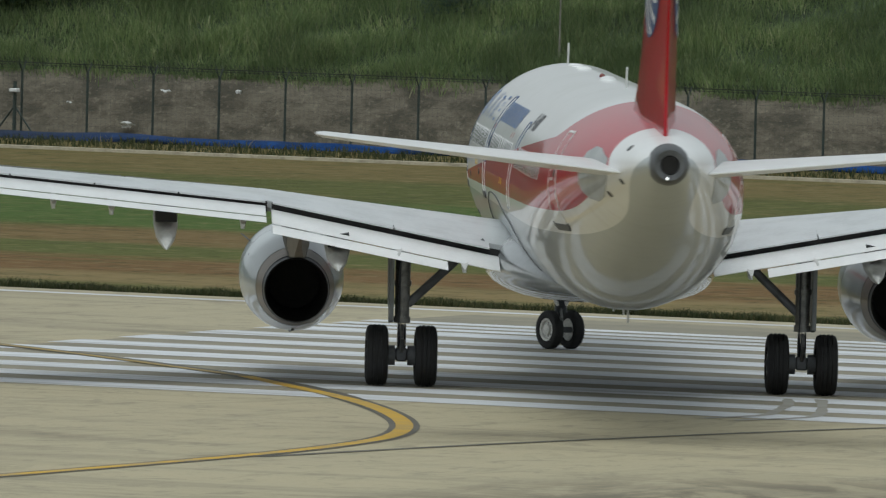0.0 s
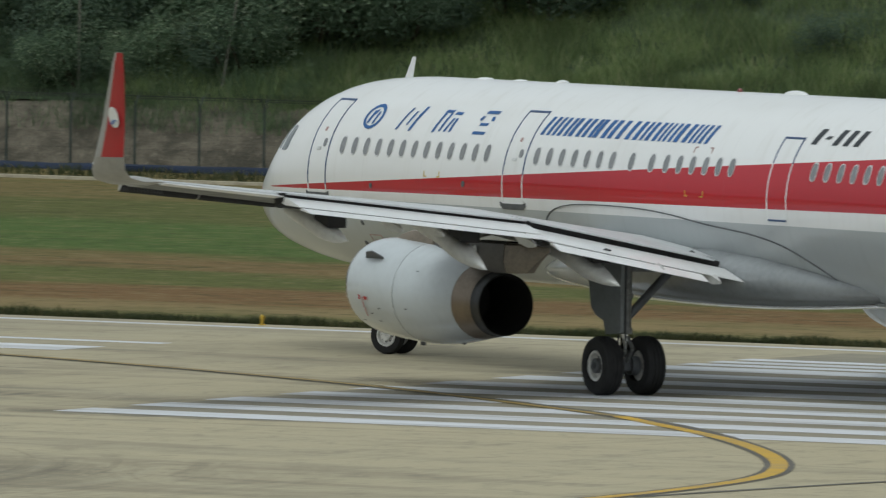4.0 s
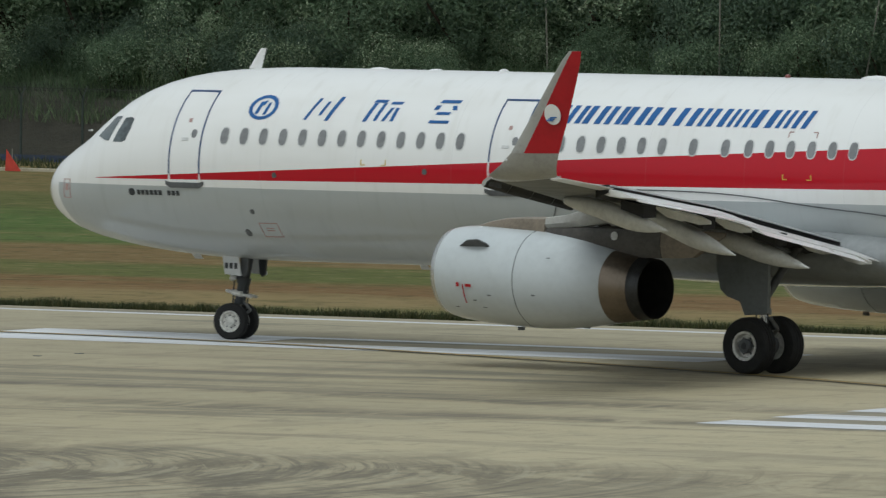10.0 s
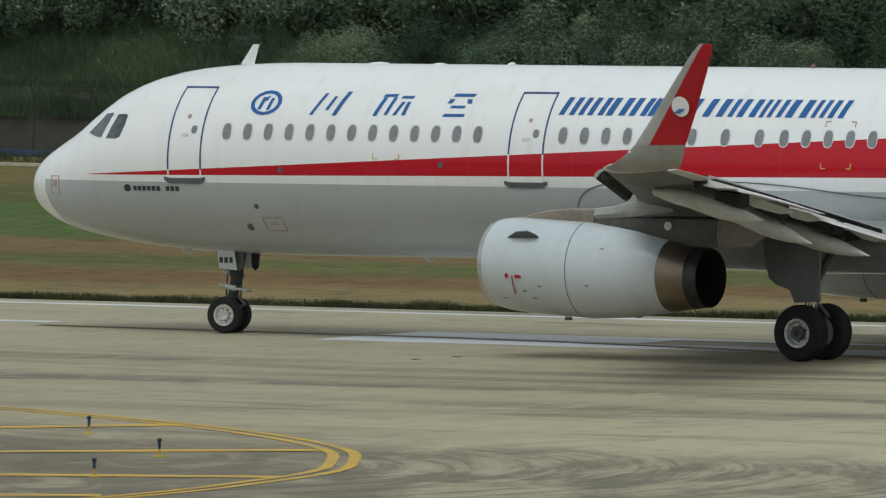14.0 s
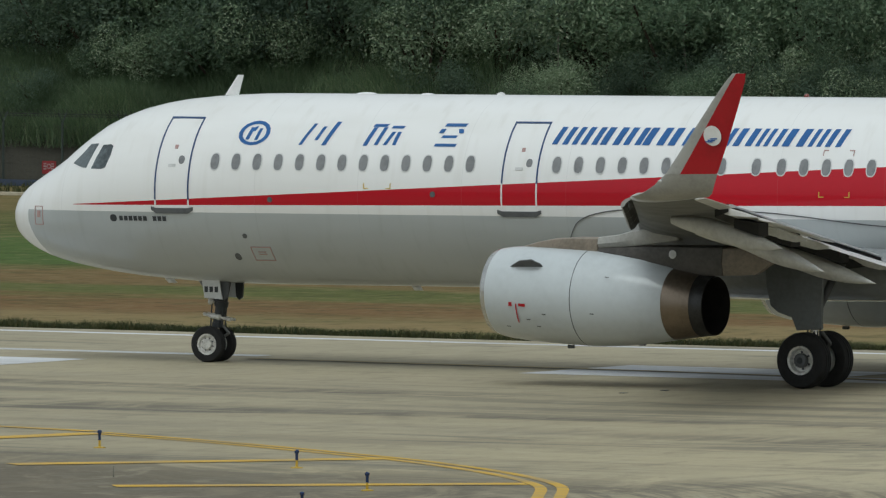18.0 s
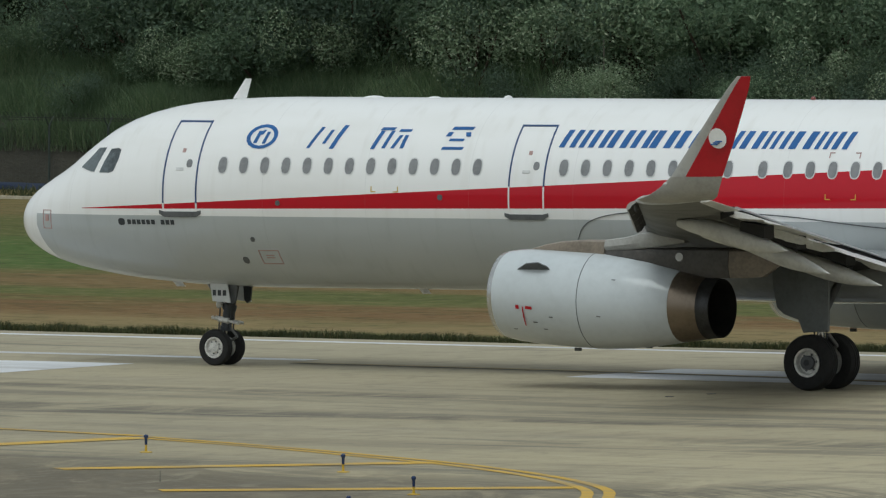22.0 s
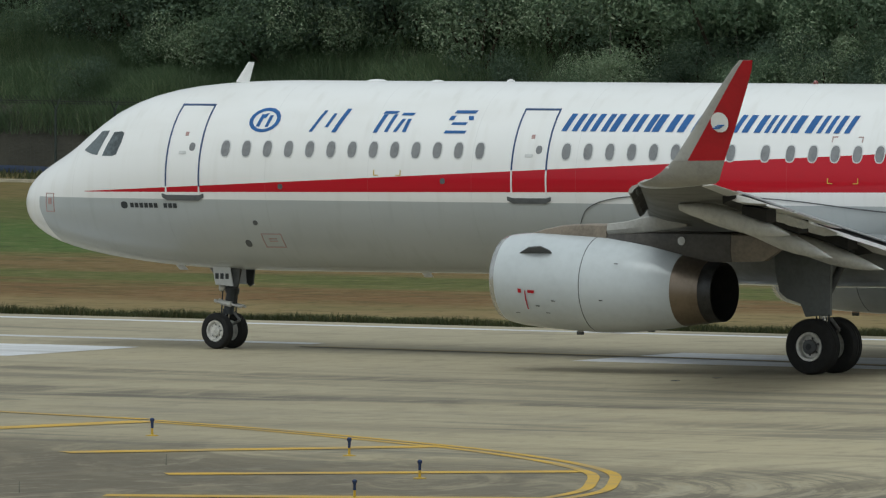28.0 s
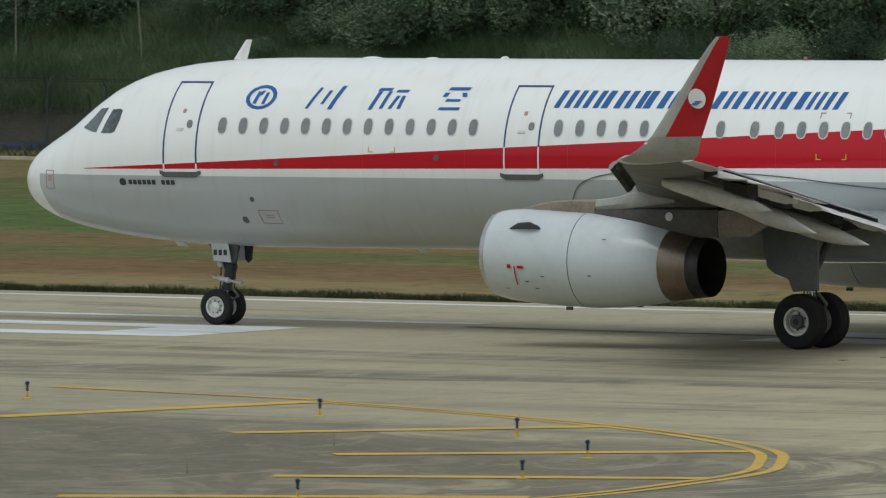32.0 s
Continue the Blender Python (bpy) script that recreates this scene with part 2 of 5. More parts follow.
        smear = c("MULTIPLY", c.ramp(off, reach, 0.2), c("MULTIPLY", c.ramp(s, s0, s0 - 5.0), c.ramp(s, s1 - 5.0, s1)))
        col = c.mix(c("MULTIPLY", smear, c("MULTIPLY", c.ramp(scuff, 0.36, 0.56), 0.72)), col, (0.088, 0.078, 0.062))
    col = c.mix(c("MULTIPLY", c.ramp(swirl, 0.41, 0.56), c("MULTIPLY", turnp, 0.7)), col, (0.072, 0.060, 0.042))
    col = c.mix(c("MULTIPLY", turnp, c("ADD", 0.24, c("MULTIPLY", c.ramp(s, -22.0, -10.0), 0.48))), col, (0.098, 0.080, 0.053))
    col = c.mix(c("MULTIPLY", c.ramp(scuff, 0.50, 0.68), c("ADD", 0.30, c("MULTIPLY", turnp, 0.4))), col, (0.15, 0.135, 0.10))
    col = c.mix(c("MULTIPLY", c.ramp(scuff, 0.44, 0.32), c("MULTIPLY", turnp, 0.4)), col, (0.36, 0.325, 0.24))
    # arcs of rubber left by turning wheels
    ds, dn = c("ADD", s, 12.0), c("ADD", far, 51.0)
    dist = c("SQRT", c("ADD", c("MULTIPLY", ds, ds), c("MULTIPLY", dn, dn)))
    join = n.new("ShaderNodeCombineXYZ")
    l.new(c("MULTIPLY", dist, 2.1), join.inputs[0])
    l.new(c("MULTIPLY", c("ARCTAN2", dn, ds), 1.6), join.inputs[1])
    arcs = c.noise(1.0, 5, 0.7, join.outputs[0], 0.4)
    zone = c("MULTIPLY", c("MULTIPLY", c.ramp(dist, 7.0, 10.0), c.ramp(dist, 30.0, 18.0)), c("MULTIPLY", c.ramp(ragged, -38.0, -43.0), c.ramp(s, -8.0, -20.0)))
    col = c.mix(c("MULTIPLY", c.ramp(arcs, 0.49, 0.60), c("MULTIPLY", zone, 0.66)), col, (0.10, 0.088, 0.066))
    col = c.mix(c("MULTIPLY", c.ramp(arcs, 0.46, 0.37), c("MULTIPLY", zone, 0.62)), col, (0.37, 0.335, 0.25))
    col = c.mix(c("MULTIPLY", c.ramp(fleck, 0.52, 0.66), 0.46), col, (0.20, 0.182, 0.14))
    col = c.mix(c("MULTIPLY", c.ramp(fleck, 0.46, 0.34), 0.22), col, (0.45, 0.41, 0.31))
    keys = c("MULTIPLY", c("MULTIPLY", c("LESS_THAN", s, -23.0), c.ramp(far, -25.2, -23.8)), c.ramp(far, 10.5, 9.5))
    col = c.mix(c("MULTIPLY", keys, 0.55), col, (0.16, 0.155, 0.14))
    col = c.mix(c("MULTIPLY", c.ramp(grain, 0.45, 0.7), 0.22), col, (0.20, 0.18, 0.14))
    col = c.mix(0.16, col, c.tint(col, (1.06, 1.0, 0.62)))
    l.new(col, b.inputs["Base Color"])
    c.bump(grain, 0.25, 0.01, b)
    return m


PAVEMENT = make_pavement()


def make_paint(name, col, wear):
    m, n, l, b = material(name, 0.7)
    c = Calc(n, l)
    streak = c.noise(1.0, 6, 0.65, c.coords(0.09, 0.9, 1, 6), 0.4)
    grain = c.noise(7.0, 4, 0.7)
    f = c("MULTIPLY", c.ramp(streak, 0.42, 0.68), wear)
    k = c.mix(f, col, (0.22, 0.20, 0.16))
    k = c.mix(c("MULTIPLY", c.ramp(grain, 0.5, 0.72), 0.35 * wear), k, (0.25, 0.23, 0.19))
    l.new(k, b.inputs["Base Color"])
    return m


WHITELINE = make_paint("white_runway_paint", (0.66, 0.67, 0.69), 0.45)
YELLOWLINE = make_paint("yellow_taxi_paint", (0.57, 0.35, 0.030), 0.5)
WORNLINE = make_paint("worn_line_paint", (0.34, 0.24, 0.065), 0.5)
SCUFF = make_paint("rubber_scuff", (0.31, 0.295, 0.255), 0.8)
BLACKLINE = make_paint("dark_line_border", (0.10, 0.092, 0.072), 0.3)


def make_turf():
    """Mown strips of dry and green turf that run along the runway."""
    m, n, l, b = material("mown_turf", 0.95)
    c = Calc(n, l)
    sep = n.new("ShaderNodeSeparateXYZ")
    l.new(c.coords(), sep.inputs[0])
    wav = c("MULTIPLY", c("SUBTRACT", c.noise(1.0, 5, 0.68, c.coords(0.05, 0.14, 1)), 0.5), 12.0)
    far = c("ADD", c("MULTIPLY", sep.outputs[1], -1.0), wav)
    tan, brown, olive, green = (0.225, 0.170, 0.078), (0.165, 0.098, 0.042), (0.125, 0.120, 0.040), (0.070, 0.115, 0.027)
    col = c.mix(c.ramp(far, 16, 19), olive, tan)
    col = c.mix(c.ramp(far, 21, 25), col, brown)
    col = c.mix(c.ramp(far, 29, 32), col, (0.100, 0.112, 0.032))
    col = c.mix(c.ramp(far, 36, 39), col, (0.165, 0.112, 0.048))
    col = c.mix(c.ramp(far, 43, 48), col, green)
    col = c.mix(c.ramp(far, 62, 68), col, (0.094, 0.102, 0.030))
    col = c.mix(c.ramp(far, 75, 80), col, (0.150, 0.118, 0.046))
    streak = c.noise(1.0, 6, 0.7, c.coords(0.13, 0.30, 1), 0.4)
    clump = c.noise(1.0, 6, 0.72, c.coords(0.42, 0.75, 1), 0.8)
    blade = c.noise(1.6, 6, 0.78, c.coords(0.9, 0.8, 1))
    col = c.mix(c("MULTIPLY", c.ramp(streak, 0.50, 0.64), 0.36), col, (0.075, 0.085, 0.024))
    col = c.mix(c("MULTIPLY", c.ramp(streak, 0.46, 0.34), 0.3), col, (0.20, 0.145, 0.062))
    col = c.mix(c("MULTIPLY", c.ramp(clump, 0.54, 0.66), 0.38), col, (0.235, 0.185, 0.090))
    col = c.mix(c("MULTIPLY", c.ramp(clump, 0.46, 0.34), 0.42), col, (0.045, 0.052, 0.016))
    col = c.mix(c("MULTIPLY", c.ramp(blade, 0.52, 0.66), 0.5), col, (0.25, 0.20, 0.10))
    col = c.mix(c("MULTIPLY", c.ramp(blade, 0.48, 0.34), 0.6), col, (0.04, 0.046, 0.016))
    l.new(col, b.inputs["Base Color"])
    c.bump(blade, 0.8, 0.1, b)
    return m


TURF = make_turf()


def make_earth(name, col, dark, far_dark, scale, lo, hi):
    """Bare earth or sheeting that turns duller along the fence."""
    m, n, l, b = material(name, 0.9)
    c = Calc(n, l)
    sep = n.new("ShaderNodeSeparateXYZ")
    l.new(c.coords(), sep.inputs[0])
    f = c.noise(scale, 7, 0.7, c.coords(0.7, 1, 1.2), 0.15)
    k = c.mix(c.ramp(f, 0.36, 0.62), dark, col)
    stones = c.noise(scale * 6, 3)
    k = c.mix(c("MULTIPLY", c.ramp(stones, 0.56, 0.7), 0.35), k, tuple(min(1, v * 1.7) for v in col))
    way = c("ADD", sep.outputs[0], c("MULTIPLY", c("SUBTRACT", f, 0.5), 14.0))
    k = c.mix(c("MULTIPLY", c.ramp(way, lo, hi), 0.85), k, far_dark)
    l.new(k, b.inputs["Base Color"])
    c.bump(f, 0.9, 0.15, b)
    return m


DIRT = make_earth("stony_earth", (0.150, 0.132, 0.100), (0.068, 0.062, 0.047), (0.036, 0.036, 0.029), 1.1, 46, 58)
# soil colour kept dark to hold the shade under the plants
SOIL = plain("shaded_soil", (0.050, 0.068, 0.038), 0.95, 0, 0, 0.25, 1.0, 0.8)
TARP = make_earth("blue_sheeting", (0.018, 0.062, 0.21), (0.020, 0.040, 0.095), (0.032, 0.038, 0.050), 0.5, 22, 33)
KERB = plain("pale_concrete_kerb", (0.50, 0.45, 0.34), 0.9, 0, 0, 0.2, 2.0)
FENCE = plain("green_coated_steel", (0.040, 0.055, 0.046), 0.6, 0.1, 0, 0.2, 5.0)
WIRE = plain("dull_wire", (0.05, 0.055, 0.05), 0.6, 0.3, 0, 0.2, 5.0)
BAMBOO = plain("weathered_pole", (0.22, 0.21, 0.17), 0.8, 0, 0, 0.2, 5.0)
LAMPBLUE = plain("blue_lamp_glass", (0.018, 0.04, 0.12), 0.2, 0, 0.4, 0.1, 9)
LAMPYELLOW = plain("yellow_lamp_body", (0.55, 0.36, 0.03), 0.5, 0, 0, 0.15, 9)
LITTER = plain("white_plastic_scrap", (0.7, 0.7, 0.68), 0.6, 0, 0, 0.15, 6)
SIGNRED = plain("red_sign_paint", (0.27, 0.015, 0.018), 0.5, 0, 0, 0.15, 6)
SIGNPALE = plain("faded_sign_marks", (0.36, 0.26, 0.25), 0.6, 0, 0, 0.15, 6)
REDCLOTH = plain("red_cloth", (0.5, 0.05, 0.03), 0.8, 0, 0, 0.15, 4)


def make_leaf(name, a, b_, c_, thin=0.35):
    """Foliage: every leaf takes its own shade between three greens and lets some light through."""
    m, n, l, b = material(name, 0.6)
    c = Calc(n, l)
    g = n.new("ShaderNodeNewGeometry")
    r = g.outputs["Random Per Island"]
    col = c.mix(c.ramp(r, 0.0, 0.6), a, b_)
    col = c.mix(c.ramp(r, 0.75, 1.0), col, c_)
    col = c.mix(c("MULTIPLY", c.ramp(c.noise(0.55, 4), 0.40, 0.62), 0.6), col, a)
    col = c.mix(c("MULTIPLY", c.ramp(c.noise(0.22, 3), 0.48, 0.62), 0.5), col, tuple(0.6 * v for v in a))
    l.new(col, b.inputs["Base Color"])
    b.inputs["Specular IOR Level"].default_value = 0.3
    t = n.new("ShaderNodeBsdfTranslucent")
    l.new(col, t.inputs["Color"])
    x = n.new("ShaderNodeMixShader")
    x.inputs[0].default_value = thin
    l.new(b.outputs[0], x.inputs[1])
    l.new(t.outputs[0], x.inputs[2])
    l.new(x.outputs[0], n["Material Output"].inputs["Surface"])
    return m


LEAF = make_leaf("broad_leaves", (0.105, 0.160, 0.096), (0.165, 0.235, 0.135), (0.36, 0.43, 0.28), 0.5)
PALELEAF = make_leaf("pale_leaves", (0.14, 0.20, 0.115), (0.25, 0.32, 0.19), (0.46, 0.50, 0.36))
DUSKLEAF = make_leaf("dusky_leaves", (0.088, 0.132, 0.092), (0.13, 0.185, 0.12), (0.18, 0.23, 0.15), 0.5)
BLADE = make_leaf("tall_grass_blades", (0.115, 0.165, 0.066), (0.25, 0.325, 0.125), (0.42, 0.42, 0.23))
REED = make_leaf("dark_reed_blades", (0.080, 0.130, 0.066), (0.155, 0.22, 0.105), (0.26, 0.29, 0.17))
STRAW = make_leaf("verge_grass_blades", (0.040, 0.054, 0.020), (0.078, 0.088, 0.034), (0.20, 0.165, 0.08))
BARK = plain("shrub_stems", (0.07, 0.055, 0.04), 0.9, 0, 0, 0.2, 6)

# ---------- mesh helpers ----------


def part(name, bm, mat, parent=None, label="", smooth=False, lean=False):
    """Links a bmesh as one mesh object under a thing or a part."""
    if lean:
        for v in bm.verts:
            v.co.z -= SH * v.co.x + SAG
    bmesh.ops.recalc_face_normals(bm, faces=bm.faces)
    me = bpy.data.meshes.new(name)
    bm.to_mesh(me)
    bm.free()
    me.materials.append(mat)
    if smooth:
        me.polygons.foreach_set("use_smooth", [True] * len(me.polygons))
        me.set_sharp_from_angle(angle=radians(smooth if smooth is not True else 40))
    ob = new(name, me)
    ob.parent = parent
    if label:
        tagged(ob, label)
    return ob


def from_data(name, verts, faces, mat, parent=None, label=""):
    me = bpy.data.meshes.new(name)
    me.from_pydata(verts, [], faces)
    me.materials.append(mat)
    ob = new(name, me)
    ob.parent = parent
    if label:
        tagged(ob, label)
    return ob


def skin(bm, loops, closed=True, cap=True):
    """Joins loops of points into a skin."""
    rows = [[bm.verts.new(p) for p in lp] for lp in loops]
    k = len(rows[0])
    for a, b in zip(rows, rows[1:]):
        for i in range(k if closed else k - 1):
            j = (i + 1) % k
            bm.faces.new((a[i], a[j], b[j], b[i]))
    if cap and closed:
        bm.faces.new(rows[0])
        bm.faces.new(list(reversed(rows[-1])))
    return rows


def rod(bm, p, q, r, r2=None, seg=12, cap=True):
    p, q = Vector(p), Vector(q)
    u = (q - p).to_track_quat("Z", "Y").to_matrix()
    ring = [u @ Vector((math.cos(2 * math.pi * i / seg), math.sin(2 * math.pi * i / seg), 0)) for i in range(seg)]
    skin(bm, [[p + v * r for v in ring], [q + v * (r if r2 is None else r2) for v in ring]], True, cap)


def lathe(bm, prof, axis="x", at=(0, 0, 0), seg=40, closed=False):
    """Turns a profile of (along, radius) round an axis."""
    o = Vector(at)
    loops = []
    for a, r in prof:
        lp = []
        for i in range(seg):
            t = 2 * math.pi * i / seg
            c, s = r * math.cos(t), r * math.sin(t)
            lp.append(o + (Vector((a, c, s)) if axis == "x" else Vector((c, a, s)) if axis == "y" else Vector((c, s, a))))
        loops.append(lp)
    if closed:
        loops.append(loops[0])
    skin(bm, loops, True, not closed)
    if closed:
        bmesh.ops.remove_doubles(bm, verts=bm.verts, dist=1e-5)


def block(bm, c, size, rot=None, bevel=0.0):
    m = Matrix.Translation(c) @ (rot.to_4x4() if rot is not None else Matrix()) @ Matrix.Diagonal((*size, 1))
    r = bmesh.ops.create_cube(bm, size=1, matrix=m)
    if bevel:
        es = list({e for v in r["verts"] for e in v.link_edges})
        bmesh.ops.bevel(bm, geom=es, offset=bevel, segments=1, affect="EDGES")


def plate(bm, pts, thick):
    """A flat outline given thickness along its normal."""
    vs = [Vector(p) for p in pts]
    nrm = (vs[1] - vs[0]).cross(vs[2] - vs[0]).normalized() * thick * 0.5
    skin(bm, [[v - nrm for v in vs], [v + nrm for v in vs]])


# ---------- runway frame: s along the runway, n across it, away from the camera ----------
HEADING = 148.94
GROUND = pose(11.083, 365.057, 0, 0, 0, HEADING)


def laid(ob):
    ob.matrix_world = GROUND
    return ob


def sheet(name, s0, s1, n0, n1, z, mat, label, cat, thick=0.0):
    bm = bmesh.new()
    vs = [(s0, -n0, z), (s1, -n0, z), (s1, -n1, z), (s0, -n1, z)]
    f = bm.faces.new([bm.verts.new(v) for v in vs])
    if thick:
        g = bmesh.ops.extrude_face_region(bm, geom=[f])
        bmesh.ops.translate(bm, vec=(0, 0, -thick), verts=[v for v in g["geom"] if isinstance(v, bmesh.types.BMVert)])
    return laid(tagged(part(name, bm, mat), label, cat, kind="structure"))


sheet("ground", -2500, 2500, -2500, 2500, -0.06, TURF, "mown dry and green turf in strips along the runway", "ground")
sheet("runway", -900, 900, -330, 12.95, 0.0, PAVEMENT, "worn pale concrete runway with rubber streaks", "runway", 0.05)


def spline(pts, steps=8):
    """A smooth line through a few guiding points."""
    p = [Vector(q) for q in pts]
    p = [2 * p[0] - p[1]] + p + [2 * p[-1] - p[-2]]
    out = []
    for i in range(1, len(p) - 2):
        a, b, c, d = p[i - 1:i + 3]
        for k in range(steps):
            t = k / steps
            out.append(0.5 * (2 * b + (c - a) * t + (2 * a - 5 * b + 4 * c - d) * t * t + (3 * b - a - 3 * c + d) * t ** 3))
    return out + [p[-2]]


def ribbon(name, pts, width, z, mat, label, shift=0.0, steps=8, cat="marking"):
    """A painted line that follows guiding points (s, n)."""
    line = spline([(a, -b, 0) for a, b in pts], steps)
    bm = bmesh.new()
    left, right = [], []
    for i, q in enumerate(line):
        t = (line[min(i + 1, len(line) - 1)] - line[max(i - 1, 0)]).normalized()
        o = Vector((-t.y, t.x, 0))
        left.append(q + o * (shift + width / 2) + Vector((0, 0, z)))
        right.append(q + o * (shift - width / 2) + Vector((0, 0, z)))
    skin(bm, [left, right], False, False)
    return laid(tagged(part(name, bm, mat), label, cat, kind="structure"))


# threshold bars
for i in range(12):
    n, half = (-23.6 + i * 3.1, 0.82) if i < 9 else (3.0 + (i - 9) * 1.35, 0.4)
    sheet("threshold_bar", -54, -22.75, n - half, n + half, 0.006, WHITELINE, "white painted threshold bar on the runway", "marking")
# edge line and the centre figures of the runway, as plain bars
sheet("edge_line", -400, 500, 11.1, 11.62, 0.006, WHITELINE, "white painted runway edge line", "marking")
sheet("centre_bar", -10.6, 7.6, -1.35, 0.75, 0.006, WHITELINE, "long white painted bar on the runway", "marking")
sheet("centre_bar", -10.8, 7.6, 2.75, 3.35, 0.006, WHITELINE, "long white painted bar on the runway", "marking")
sheet("centre_block", 1.0, 7.6, 0.754, 2.746, 0.006, WHITELINE, "white painted block on the runway", "marking")
sheet("centre_bar", 16.5, 36, 2.75, 3.4, 0.006, WHITELINE, "long white painted bar on the runway", "marking")
sheet("centre_block", 18.8, 21.6, -5.7, -0.4, 0.006, WHITELINE, "white painted block on the runway", "marking")
sheet("centre_bar", 21.604, 38, -5.7, -4.3, 0.006, WHITELINE, "long white painted bar on the runway", "marking")
sheet("centre_bar", 21.604, 38, -1.9, -0.5, 0.006, WHITELINE, "long white painted bar on the runway", "marking")

# the lead-in line that turns onto the runway, with dark borders
LEAD = [(16, 1.6), (2, 0.4), (-10.7, -4.1), (-21.7, -10.2), (-31.8, -18.4), (-38.0, -26.0), (-42.4, -33.5), (-44.2, -40), (-44.6, -50), (-44.2, -70)]
ribbon("lead_in_border", LEAD, 0.56, 0.010, BLACKLINE, "dark border of the curved lead-in line", steps=14)
ribbon("lead_in_line", LEAD[4:], 0.32, 0.014, YELLOWLINE, "curved yellow lead-in line onto the runway", steps=14)
ribbon("lead_in_line", LEAD[:5], 0.26, 0.018, WORNLINE, "worn brown lead-in line on the runway", steps=14)
ribbon("joint_line", [(-44.9, -44.5), (-46, -36.5), (-47.8, -27.8), (-49.5, -22)], 0.22, 0.010, BLACKLINE, "dark joint line across the concrete")
# double taxiway edge line round the dark shoulder, with its cross bars
EDGE = [(0.8, -28.8), (-3.5, -31.0), (-7.3, -33.3), (-10.5, -35.4), (-14.0, -38.4), (-16.9, -41.6), (-18.8, -44.7), (-20.4, -48), (-21.3, -52), (-21.9, -58), (-21.5, -74)]
ribbon("taxi_edge_line", EDGE, 0.22, 0.010, YELLOWLINE, "yellow double taxiway edge line", 0.0, 10)
ribbon("taxi_edge_line", EDGE, 0.22, 0.010, YELLOWLINE, "yellow double taxiway edge line", -0.40, 10)
for a, b in (((2.8, -37.6), (0.75, -29.2)), ((-4.5, -40.6), (-9.3, -34.8)), ((-10.4, -46.5), (-16.3, -41.7)), ((-13.5, -53.6), (-20.6, -50.4)),
             ((-13.9, -61.3), (-21.2, -57.5)), ((8.6, -26.4), (1.2, -28.5))):
    ribbon("shoulder_bar", [a, b], 0.75 if a[0] < 8 else 0.35, 0.0115, YELLOWLINE, "yellow shoulder bar beside the taxiway edge", 0.0, 2)

# ---------- the airliner: x forward from the main wheels, y to its left ----------
AXLE = 21.97
PLANE = tagged(new("airliner"), "white twin-engine airliner with a red band and red tail", "airplane")


def stations(rows):
    """Smooth hull sizes along the hull from a few ruling sections (aft, top, bottom, half width)."""
    a = np.array(rows, float)
    x = a[:, 0]

    def at(q):
        i = int(np.clip(np.searchsorted(x, q) - 1, 0, len(x) - 2))
        h = x[i + 1] - x[i]
        t = (q - x[i]) / h
        out = []
        for k in (1, 2, 3):
            y = a[:, k]
            d = [(y[j + 1] - y[j]) / (x[j + 1] - x[j]) for j in range(len(x) - 1)]
            m0 = d[0] if i == 0 else (0 if d[i - 1] * d[i] <= 0 else 2 * d[i - 1] * d[i] / (d[i - 1] + d[i]))
            m1 = d[-1] if i == len(x) - 2 else (0 if d[i] * d[i + 1] <= 0 else 2 * d[i] * d[i + 1] / (d[i] + d[i + 1]))
            out.append((2 * t**3 - 3 * t**2 + 1) * y[i] + (t**3 - 2 * t**2 + t) * h * m0 + (-2 * t**3 + 3 * t**2) * y[i + 1] + (t**3 - t**2) * h * m1)
        return out
    return at


HULL = stations([(0.28, 3.37, 3.20, 0.10), (0.385, 3.66, 2.90, 0.42), (0.66, 3.93, 2.67, 0.74), (1.12, 4.21, 2.45, 1.06), (1.68, 4.53, 2.29, 1.33), (2.25, 4.95, 2.18, 1.52),
                 (2.9, 5.35, 2.08, 1.69), (3.65, 5.62, 2.00, 1.81), (4.6, 5.80, 1.93, 1.90), (5.7, 5.89, 1.89, 1.955), (7, 5.93, 1.87, 1.975), (30.5, 5.93, 1.87, 1.975), (33, 5.93, 2.02, 1.955),
                 (35, 5.92, 2.36, 1.88), (37, 5.87, 2.80, 1.72), (39, 5.78, 3.30, 1.47), (41, 5.62, 3.80, 1.14), (42.6, 5.44, 4.20, 0.84), (43.8, 5.27, 4.50, 0.58), (44.5, 5.14, 4.70, 0.37)])


def hull_y(aft, z):
    t, b, w = HULL(aft)
    k = ((z - (t + b) / 2) / ((t - b) / 2)) ** 2
    return w * math.sqrt(max(0.0, 1 - k))


def hull_at(aft, z, side=1, off=0.0):
    t, b, w = HULL(aft)
    y = hull_y(aft, z)
    zc, rz = (t + b) / 2, (t - b) / 2
    nv = Vector((0, y / w**2, (z - zc) / rz**2))
    nv = nv.normalized() if nv.length > 0 else Vector((0, 1, 0))
    p = Vector((AXLE - aft, y, z)) + nv * off
    return Vector((p.x, p.y * side, p.z))


def ring(aft, seg=72):
    t, b, w = HULL(aft)
    zc, rz = (t + b) / 2, (t - b) / 2
    return [(AXLE - aft, w * math.cos(2 * math.pi * i / seg), zc + rz * math.sin(2 * math.pi * i / seg)) for i in range(seg)]


bm = bmesh.new()
cuts = [.28, .32, .385, .48, .58, .7, .85, 1.02, 1.2, 1.5, 1.8, 2.1, 2.45, 2.8, 3.2, 3.6, 4.1, 4.6, 5.2, 5.8, 6.4, 7] + [7 + i * 1.175 for i in range(1, 21)] + [30.5 + i * 0.6 for i in range(1, 23)] + [43.8, 44.2, 44.5]
